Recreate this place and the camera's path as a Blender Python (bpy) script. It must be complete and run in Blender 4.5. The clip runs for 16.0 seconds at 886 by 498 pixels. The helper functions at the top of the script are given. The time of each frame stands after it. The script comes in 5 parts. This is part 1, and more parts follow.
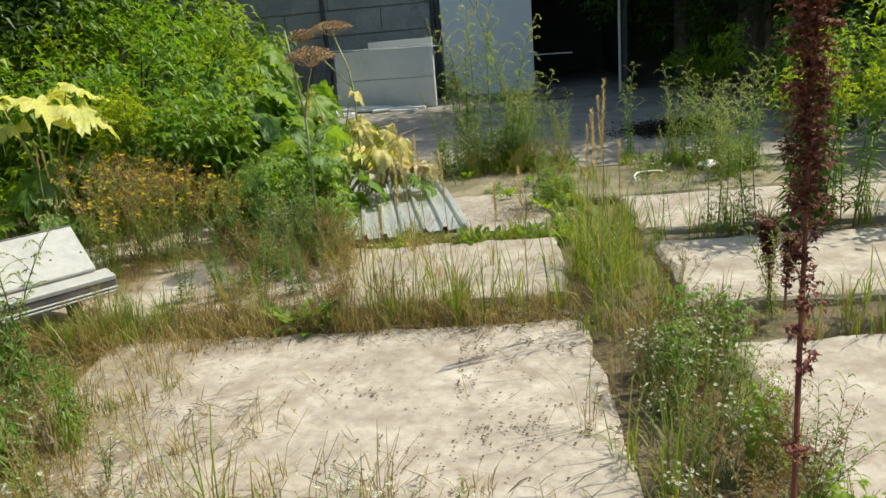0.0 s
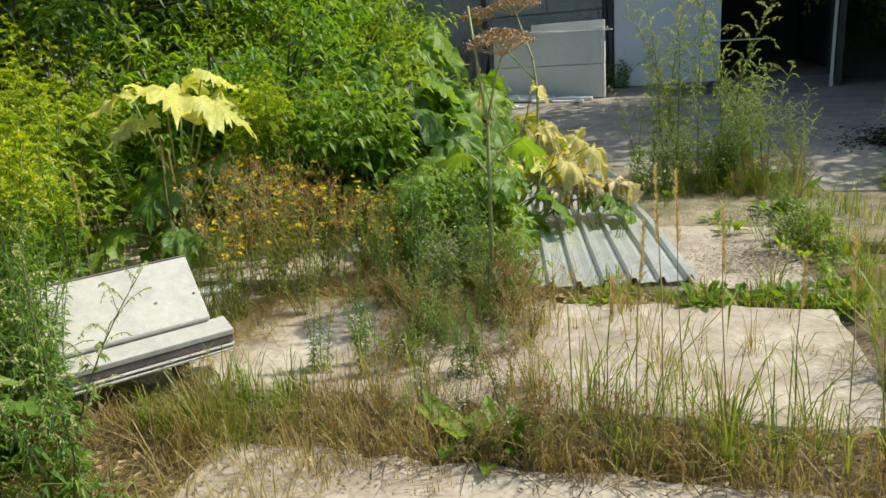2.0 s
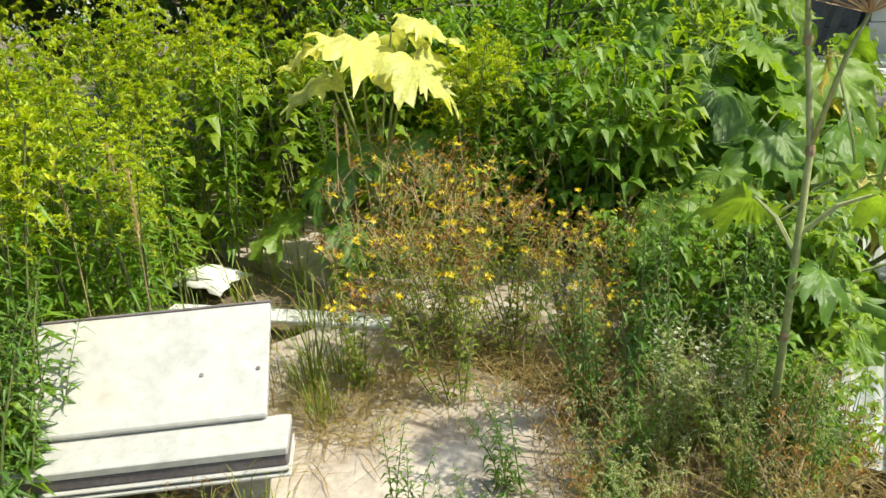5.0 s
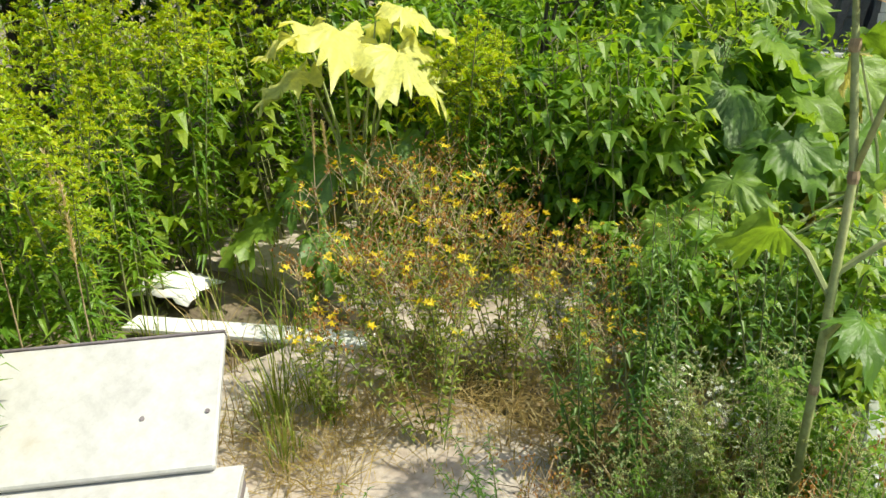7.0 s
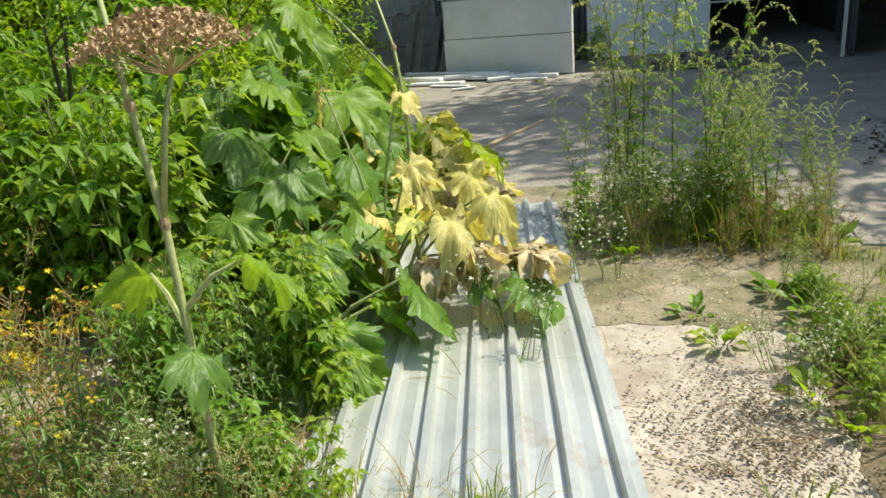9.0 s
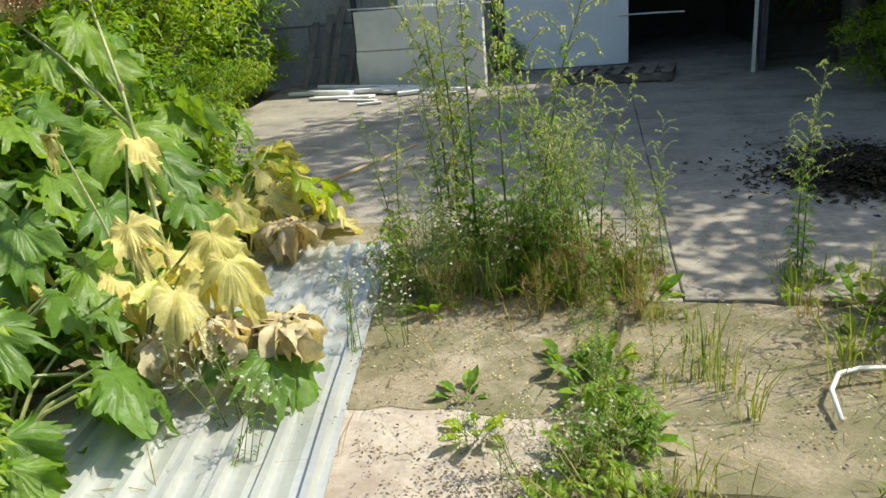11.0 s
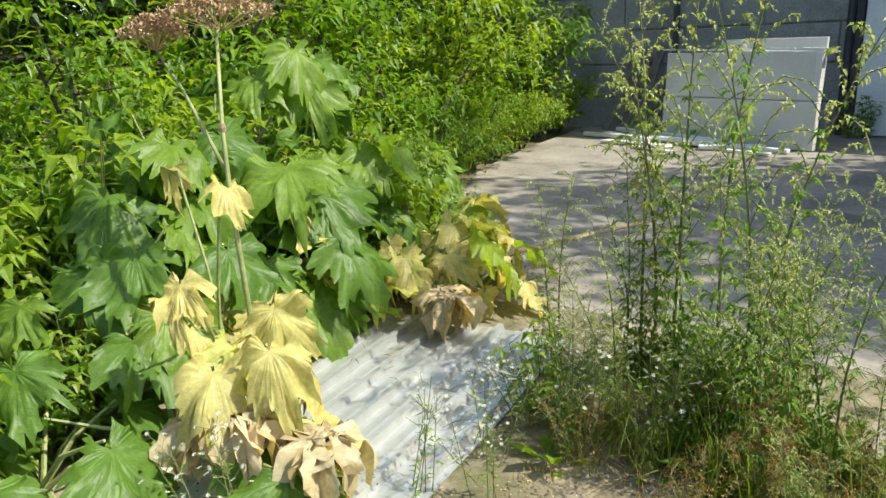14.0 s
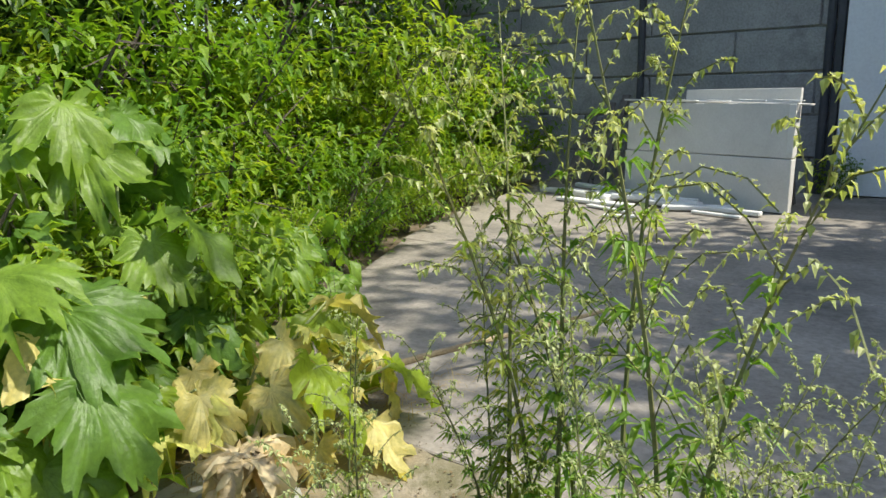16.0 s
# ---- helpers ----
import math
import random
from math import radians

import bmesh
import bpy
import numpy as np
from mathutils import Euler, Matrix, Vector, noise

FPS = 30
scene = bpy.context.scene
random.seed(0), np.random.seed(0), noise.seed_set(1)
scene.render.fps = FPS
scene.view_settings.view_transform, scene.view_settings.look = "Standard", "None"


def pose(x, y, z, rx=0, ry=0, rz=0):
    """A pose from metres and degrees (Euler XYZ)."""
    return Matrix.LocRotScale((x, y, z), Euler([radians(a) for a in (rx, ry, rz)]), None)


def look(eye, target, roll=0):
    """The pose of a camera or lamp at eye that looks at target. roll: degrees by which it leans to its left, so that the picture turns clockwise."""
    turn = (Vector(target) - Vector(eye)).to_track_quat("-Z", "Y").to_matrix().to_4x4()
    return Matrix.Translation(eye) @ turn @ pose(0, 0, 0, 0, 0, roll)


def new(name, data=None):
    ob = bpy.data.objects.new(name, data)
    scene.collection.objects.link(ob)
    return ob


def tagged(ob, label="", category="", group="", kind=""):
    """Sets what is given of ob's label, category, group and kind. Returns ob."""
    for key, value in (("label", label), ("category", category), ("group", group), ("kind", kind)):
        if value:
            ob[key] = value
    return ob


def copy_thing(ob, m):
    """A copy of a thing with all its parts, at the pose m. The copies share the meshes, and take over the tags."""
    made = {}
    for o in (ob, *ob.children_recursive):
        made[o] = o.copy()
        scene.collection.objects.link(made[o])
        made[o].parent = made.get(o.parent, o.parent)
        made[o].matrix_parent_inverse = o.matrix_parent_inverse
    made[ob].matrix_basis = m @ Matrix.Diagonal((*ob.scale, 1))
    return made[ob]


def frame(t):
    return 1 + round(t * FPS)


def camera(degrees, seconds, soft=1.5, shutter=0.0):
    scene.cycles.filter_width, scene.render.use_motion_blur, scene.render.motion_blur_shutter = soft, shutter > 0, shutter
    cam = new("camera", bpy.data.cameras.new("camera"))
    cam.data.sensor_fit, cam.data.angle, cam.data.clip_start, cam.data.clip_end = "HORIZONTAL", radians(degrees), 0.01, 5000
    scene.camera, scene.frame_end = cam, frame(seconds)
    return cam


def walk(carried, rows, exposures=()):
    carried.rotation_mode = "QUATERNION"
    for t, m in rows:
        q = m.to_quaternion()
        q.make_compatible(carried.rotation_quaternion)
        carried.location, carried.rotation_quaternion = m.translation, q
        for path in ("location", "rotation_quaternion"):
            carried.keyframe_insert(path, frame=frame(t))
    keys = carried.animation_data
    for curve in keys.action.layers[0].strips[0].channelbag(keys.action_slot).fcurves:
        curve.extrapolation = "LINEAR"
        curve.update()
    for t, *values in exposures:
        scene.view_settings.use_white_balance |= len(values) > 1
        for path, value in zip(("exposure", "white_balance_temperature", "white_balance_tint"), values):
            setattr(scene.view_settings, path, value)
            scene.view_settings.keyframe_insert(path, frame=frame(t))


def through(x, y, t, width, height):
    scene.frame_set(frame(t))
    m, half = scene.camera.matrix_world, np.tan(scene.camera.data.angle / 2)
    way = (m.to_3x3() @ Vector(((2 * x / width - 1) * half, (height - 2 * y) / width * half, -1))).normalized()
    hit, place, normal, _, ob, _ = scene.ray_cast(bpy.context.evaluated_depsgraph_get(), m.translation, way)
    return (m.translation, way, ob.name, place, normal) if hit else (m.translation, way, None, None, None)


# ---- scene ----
cam = camera(64.02, 16.0)
EXPOSURES = [(0.0, 0.5, 6950, 1), (2.0, 0.52, 6950, 1), (3.5, 0.84, 6950, 1), (7.0, 0.9, 6900, 1), (9.0, 0.81, 6950, 1), (10.0, 0.68, 6900, 1), (12.5, 1.06, 6800, 4), (14.0, 0.9, 6700, 4), (16.0, 0.84, 6650, 6)]
PATH = [
    (0.0, (0.000, 0.000, 1.502), (-0.360, 3.812, 0.345), -5.22),
    (0.5, (-0.214, 0.297, 1.523), (-0.921, 4.026, 0.261), -5.49),
    (1.0, (-0.350, 0.649, 1.538), (-1.251, 4.339, 0.283), -5.64),
    (1.5, (-0.462, 0.987, 1.521), (-1.489, 4.656, 0.302), -5.35),
    (2.0, (-0.569, 1.342, 1.513), (-1.666, 5.004, 0.336), -4.83),
    (2.5, (-0.593, 1.627, 1.477), (-1.941, 5.213, 0.324), -4.23),
    (3.0, (-0.607, 1.913, 1.468), (-2.255, 5.369, 0.312), -4.25),
    (3.5, (-0.670, 2.246, 1.450), (-2.692, 5.474, 0.230), -3.88),
    (4.0, (-0.745, 2.565, 1.453), (-3.085, 5.556, 0.196), -3.86),
    (4.5, (-0.806, 2.883, 1.457), (-3.350, 5.685, 0.160), -4.19),
    (7.0, (-1.036, 3.356, 1.471), (-3.570, 6.110, 0.059), -3.38),
    (7.5, (-0.812, 3.532, 1.485), (-3.062, 6.563, 0.163), -4.45),
    (8.0, (-0.689, 3.631, 1.513), (-2.479, 6.971, 0.231), -4.86),
    (8.5, (-0.505, 3.649, 1.502), (-1.883, 7.154, 0.154), -5.53),
    (9.0, (-0.307, 3.682, 1.474), (-1.371, 7.289, 0.112), -5.85),
    (9.5, (-0.142, 3.881, 1.453), (-1.074, 7.498, 0.023), -6.02),
    (10.0, (-0.028, 4.131, 1.458), (-0.900, 7.767, 0.038), -5.76),
    (12.5, (1.088, 4.623, 1.538), (-0.080, 8.231, 0.267), -1.38),
    (13.0, (1.041, 4.848, 1.521), (-0.616, 8.274, 0.287), -1.87),
    (13.5, (0.927, 5.165, 1.513), (-1.241, 8.314, 0.335), -2.28),
    (14.0, (0.808, 5.455, 1.498), (-1.647, 8.417, 0.402), -2.02),
    (14.5, (0.747, 5.765, 1.484), (-1.864, 8.622, 0.473), -1.77),
    (15.0, (0.677, 6.129, 1.482), (-1.832, 9.067, 0.446), -1.68),
    (15.5, (0.608, 6.460, 1.489), (-1.816, 9.488, 0.511), -1.69),
    (16.0, (0.581, 6.791, 1.515), (-1.846, 9.849, 0.645), -1.32),
]
walk(cam, [(t, look(eye, target, roll)) for t, eye, target, roll in PATH], EXPOSURES)

# ---- light ----
SUN_AZ, SUN_EL = 66.0, 53.0          # degrees: clockwise from +y, above the horizon
world = bpy.data.worlds.new("sky")
scene.world = world
world.use_nodes = True
wn = world.node_tree
sky = wn.nodes.new("ShaderNodeTexSky")
sky.sky_type, sky.sun_disc = "NISHITA", False
sky.sun_elevation, sky.sun_rotation = radians(SUN_EL), radians(SUN_AZ)
wn.links.new(sky.outputs[0], wn.nodes["Background"].inputs[0])
wn.nodes["Background"].inputs[1].default_value = 0.15
sky.dust_density = 1.6
sun = new("sun", bpy.data.lights.new("sun", "SUN"))
sun.data.energy, sun.data.angle, sun.data.color = 3.7, radians(0.6), (1.0, 0.95, 0.86)
sun_way = Vector((math.sin(radians(SUN_AZ)) * math.cos(radians(SUN_EL)), math.cos(radians(SUN_AZ)) * math.cos(radians(SUN_EL)), math.sin(radians(SUN_EL))))
sun.matrix_world = look(sun_way * 60, (0, 0, 0))


# ---- materials ----
def shader(name, build):
    m = bpy.data.materials.new(name)
    m.use_nodes = True
    nt = m.node_tree
    nt.nodes.clear()
    out = nt.nodes.new("ShaderNodeOutputMaterial")
    build(nt, nt.nodes, nt.links, out)
    return m


def noise_node(N, L, scale, detail=4, rough=0.6, coords=None):
    n = N.new("ShaderNodeTexNoise")
    n.inputs["Scale"].default_value, n.inputs["Detail"].default_value, n.inputs["Roughness"].default_value = scale, detail, rough
    if coords:
        L.new(coords, n.inputs["Vector"])
    return n.outputs["Fac"]


def ramp(N, L, source, stops):
    r = N.new("ShaderNodeValToRGB")
    while len(r.color_ramp.elements) < len(stops):
        r.color_ramp.elements.new(0.5)
    for e, (p, c) in zip(r.color_ramp.elements, stops):
        e.position, e.color = p, (*c, 1) if len(c) == 3 else c
    L.new(source, r.inputs[0])
    return r.outputs[0]


def mixed(N, L, fac, a, b, mode="MIX"):
    m = N.new("ShaderNodeMix")
    m.data_type, m.blend_type = "RGBA", mode
    for sock, val in ((m.inputs[0], fac), (m.inputs[6], a), (m.inputs[7], b)):
        if isinstance(val, (int, float)):
            sock.default_value = val
        elif isinstance(val, tuple):
            sock.default_value = (*val, 1)
        else:
            L.new(val, sock)
    return m.outputs[2]


def surface(name, dark, mid, light, big=1.2, fine=40.0, rough=0.85, bump=0.3, metal=0.0, stain=None, stain_at=(0.55, 0.68), stain_scale=0.9, grain=0.8):
    """A worn solid surface: three tones at two scales, stains with edges, fine relief."""
    def build(nt, N, L, out):
        co = N.new("ShaderNodeTexCoord").outputs["Object"]
        geo = N.new("ShaderNodeNewGeometry").outputs["Position"]
        a = ramp(N, L, noise_node(N, L, big, 6, 0.65, geo), [(0.3, dark), (0.5, mid), (0.72, light)])
        g = ramp(N, L, noise_node(N, L, fine, 5, 0.7, geo), [(0.3, (0.62, 0.6, 0.58)), (0.6, (1.08, 1.08, 1.08))])
        col = mixed(N, L, grain, a, g, "MULTIPLY")
        if stain:
            s = ramp(N, L, noise_node(N, L, stain_scale, 8, 0.7, geo), [(stain_at[0], (0, 0, 0)), (stain_at[1], (1, 1, 1))])
            col = mixed(N, L, s, col, stain)
        p = N.new("ShaderNodeBsdfPrincipled")
        L.new(col, p.inputs["Base Color"])
        p.inputs["Roughness"].default_value, p.inputs["Metallic"].default_value = rough, metal
        b = N.new("ShaderNodeBump")
        b.inputs["Strength"].default_value, b.inputs["Distance"].default_value = bump, 0.01
        L.new(noise_node(N, L, fine * 1.5, 6, 0.7, geo), b.inputs["Height"])
        L.new(b.outputs[0], p.inputs["Normal"])
        L.new(p.outputs[0], out.inputs[0])
    return shader(name, build)


def leafy(name, a, b, c, through=0.45, gloss=0.07):
    """Leaves: colour varies from leaf to leaf and plant to plant; light passes through them."""
    def build(nt, N, L, out):
        isl = N.new("ShaderNodeNewGeometry").outputs["Random Per Island"]
        obj = N.new("ShaderNodeObjectInfo").outputs["Random"]
        geo = N.new("ShaderNodeNewGeometry").outputs["Position"]
        col = ramp(N, L, isl, [(0.0, a), (0.5, b), (1.0, c)])
        col = mixed(N, L, 0.5, col, ramp(N, L, noise_node(N, L, 9.0, 4, 0.7, geo), [(0.3, (0.5, 0.55, 0.5)), (0.65, (1.15, 1.1, 1.0))]), "MULTIPLY")
        col = mixed(N, L, 0.45, col, ramp(N, L, obj, [(0.0, (0.72, 0.8, 0.75)), (1.0, (1.12, 1.06, 0.95))]), "MULTIPLY")
        d, t, g = N.new("ShaderNodeBsdfDiffuse"), N.new("ShaderNodeBsdfTranslucent"), N.new("ShaderNodeBsdfGlossy")
        col = mixed(N, L, 0.35, col, ramp(N, L, noise_node(N, L, 46.0, 3, 0.6, geo), [(0.35, (0.6, 0.62, 0.55)), (0.62, (1.15, 1.14, 1.1))]), "MULTIPLY")
        bump = N.new("ShaderNodeBump")
        bump.inputs["Strength"].default_value, bump.inputs["Distance"].default_value = 0.5, 0.008
        L.new(noise_node(N, L, 34.0, 3, 0.6, geo), bump.inputs["Height"])
        for lobe in (d, t, g):
            L.new(bump.outputs[0], lobe.inputs["Normal"])
        L.new(col, d.inputs[0])
        warm = mixed(N, L, 0.85, col, (1.55, 1.5, 0.6), "MULTIPLY")
        L.new(warm, t.inputs[0])
        g.inputs["Roughness"].default_value = 0.45
        m1, m2 = N.new("ShaderNodeMixShader"), N.new("ShaderNodeMixShader")
        m1.inputs[0].default_value, m2.inputs[0].default_value = through, gloss * 0.38
        L.new(d.outputs[0], m1.inputs[1]), L.new(t.outputs[0], m1.inputs[2])
        L.new(m1.outputs[0], m2.inputs[1]), L.new(g.outputs[0], m2.inputs[2])
        L.new(m2.outputs[0], out.inputs[0])
    return shader(name, build)


CONCRETE = surface("pale_concrete", (0.30, 0.25, 0.20), (0.42, 0.362, 0.30), (0.55, 0.49, 0.42), 2.3, 17, 0.9, 0.35, stain=(0.25, 0.19, 0.145), stain_at=(0.5, 0.72), stain_scale=2.2, grain=0.7)
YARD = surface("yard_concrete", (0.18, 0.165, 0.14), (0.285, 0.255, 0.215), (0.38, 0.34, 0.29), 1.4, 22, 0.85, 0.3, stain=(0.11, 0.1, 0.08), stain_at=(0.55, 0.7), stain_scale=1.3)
MOSSY = surface("mossy_concrete", (0.2, 0.17, 0.11), (0.30, 0.25, 0.17), (0.5, 0.44, 0.36), 1.5, 60, 0.95, 0.6, stain=(0.155, 0.14, 0.075), stain_at=(0.41, 0.58), stain_scale=2.6)
SOIL = surface("dry_soil", (0.1, 0.075, 0.05), (0.17, 0.13, 0.085), (0.27, 0.21, 0.14), 2.2, 30, 1.0, 0.8, stain=(0.075, 0.085, 0.03), stain_at=(0.5, 0.65), stain_scale=1.6)
BLOCK = surface("grey_blockwork", (0.24, 0.24, 0.235), (0.32, 0.32, 0.31), (0.4, 0.4, 0.385), 1.1, 35, 0.9, 0.4, stain=(0.15, 0.15, 0.145), stain_at=(0.58, 0.75))
# shade painted in: darkened wall tone for the gateway's east side and shed inside
SHADEWALL = surface("shade_dark_wall", (0.05, 0.05, 0.05), (0.08, 0.08, 0.078), (0.12, 0.115, 0.11), 1.0, 30, 0.95, 0.3)
GATE = surface("white_gate_paint", (0.72, 0.75, 0.77), (0.8, 0.82, 0.84), (0.84, 0.86, 0.87), 1.4, 30, 0.5, 0.08, stain=(0.5, 0.5, 0.47), stain_at=(0.66, 0.8), grain=0.22)
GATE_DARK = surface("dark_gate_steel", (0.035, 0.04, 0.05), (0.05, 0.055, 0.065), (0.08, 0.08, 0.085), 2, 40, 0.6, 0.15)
PANEL = surface("dusty_white_panel", (0.58, 0.56, 0.52), (0.67, 0.65, 0.61), (0.74, 0.72, 0.68), 1.5, 40, 0.6, 0.1, stain=(0.42, 0.38, 0.31), stain_at=(0.64, 0.78), stain_scale=1.7, grain=0.22)
PANEL_WHITE = surface("white_lacquer", (0.36, 0.35, 0.33), (0.44, 0.43, 0.41), (0.5, 0.49, 0.47), 4.0, 24, 0.5, 0.06, stain=(0.36, 0.32, 0.25), stain_at=(0.55, 0.78), stain_scale=4.0, grain=0.4)
RUBBER = surface("grey_rubber_seal", (0.12, 0.1, 0.105), (0.17, 0.145, 0.15), (0.22, 0.19, 0.195), 6, 60, 0.8, 0.2)
ZINC = surface("weathered_zinc", (0.4, 0.415, 0.4), (0.5, 0.51, 0.49), (0.6, 0.605, 0.575), 1.6, 25, 0.42, 0.02, metal=0.5, stain=(0.36, 0.26, 0.19), stain_at=(0.58, 0.74), stain_scale=2.4, grain=0.2)
WOOD = surface("grey_old_timber", (0.09, 0.08, 0.07), (0.16, 0.14, 0.12), (0.24, 0.21, 0.18), 2.5, 50, 0.9, 0.5)
PLASTIC = surface("white_plastic", (0.66, 0.65, 0.62), (0.75, 0.74, 0.71), (0.8, 0.79, 0.77), 3, 40, 0.45, 0.1, stain=(0.5, 0.45, 0.38), stain_at=(0.62, 0.75), grain=0.22)
BARK = surface("grey_brown_bark", (0.06, 0.05, 0.04), (0.11, 0.09, 0.07), (0.17, 0.145, 0.115), 6, 60, 0.95, 0.8)
STALK = surface("pale_green_stalk", (0.20, 0.25, 0.09), (0.3, 0.34, 0.13), (0.42, 0.42, 0.2), 5, 50, 0.6, 0.2)
STEM = surface("thin_green_stem", (0.09, 0.11, 0.035), (0.14, 0.16, 0.05), (0.2, 0.17, 0.08), 8, 60, 0.7, 0.2)
DRYSTEM = surface("dry_straw_stem", (0.24, 0.17, 0.09), (0.36, 0.27, 0.15), (0.46, 0.37, 0.22), 8, 60, 0.8, 0.2)
RUST = surface("rust_brown_seed", (0.12, 0.035, 0.022), (0.2, 0.062, 0.04), (0.28, 0.1, 0.062), 9, 60, 0.85, 0.3)
UMBEL = surface("dried_umbel_brown", (0.3, 0.19, 0.1), (0.44, 0.3, 0.17), (0.56, 0.42, 0.26), 9, 60, 0.9, 0.3)

L_GREEN = leafy("green_leaf", (0.1, 0.22, 0.018), (0.16, 0.3, 0.026), (0.24, 0.37, 0.04), 0.5)
L_MID = leafy("mid_green_leaf", (0.075, 0.17, 0.028), (0.12, 0.235, 0.038), (0.18, 0.3, 0.055), 0.45)
L_LIGHT = leafy("light_green_leaf", (0.13, 0.25, 0.03), (0.2, 0.33, 0.045), (0.28, 0.4, 0.06), 0.5)
L_DEEP = leafy("deep_green_leaf", (0.035, 0.085, 0.018), (0.06, 0.125, 0.024), (0.09, 0.16, 0.03), 0.4)
L_BRIGHT = leafy("bright_green_leaf", (0.19, 0.32, 0.022), (0.27, 0.39, 0.035), (0.36, 0.45, 0.05), 0.55)
L_GREY = leafy("silver_green_leaf", (0.3, 0.38, 0.14), (0.43, 0.49, 0.22), (0.57, 0.6, 0.34), 0.45)
L_GOLD = leafy("goldenrod_plume", (0.32, 0.46, 0.02), (0.43, 0.54, 0.03), (0.58, 0.58, 0.04), 0.5)
L_PALE = leafy("pale_yellow_leaf", (0.55, 0.58, 0.14), (0.66, 0.66, 0.2), (0.74, 0.72, 0.3), 0.45)
L_YELLOW = leafy("yellowing_leaf", (0.5, 0.5, 0.12), (0.66, 0.58, 0.22), (0.72, 0.63, 0.36), 0.4)
L_DRY = leafy("dried_tan_leaf", (0.5, 0.38, 0.22), (0.63, 0.5, 0.32), (0.72, 0.61, 0.43), 0.3)
L_GRASS = leafy("green_grass", (0.14, 0.23, 0.025), (0.24, 0.31, 0.045), (0.38, 0.37, 0.1), 0.5)
L_OLIVE = leafy("withering_olive_leaf", (0.13, 0.13, 0.03), (0.22, 0.19, 0.05), (0.33, 0.25, 0.09), 0.4)
L_STRAW = leafy("dry_grass", (0.26, 0.18, 0.07), (0.38, 0.28, 0.12), (0.5, 0.39, 0.2), 0.4)
L_FLOWER = leafy("yellow_flower", (0.6, 0.46, 0.02), (0.7, 0.56, 0.04), (0.75, 0.62, 0.1), 0.35)
L_BROWNHEAD = leafy("brown_seed_head", (0.18, 0.08, 0.02), (0.27, 0.13, 0.03), (0.36, 0.2, 0.05), 0.25, 0.05)
L_WHITE = leafy("white_petal", (0.6, 0.6, 0.55), (0.7, 0.7, 0.65), (0.78, 0.78, 0.72), 0.3)
# fallen-leaf colour taken almost to black, for the heap on the yard
L_NEARBLACK = leafy("near_black_leaf", (0.018, 0.015, 0.012), (0.035, 0.028, 0.02), (0.08, 0.055, 0.035), 0.05)
L_LITTER = leafy("fallen_leaf", (0.07, 0.05, 0.032), (0.15, 0.105, 0.065), (0.27, 0.2, 0.12), 0.15)


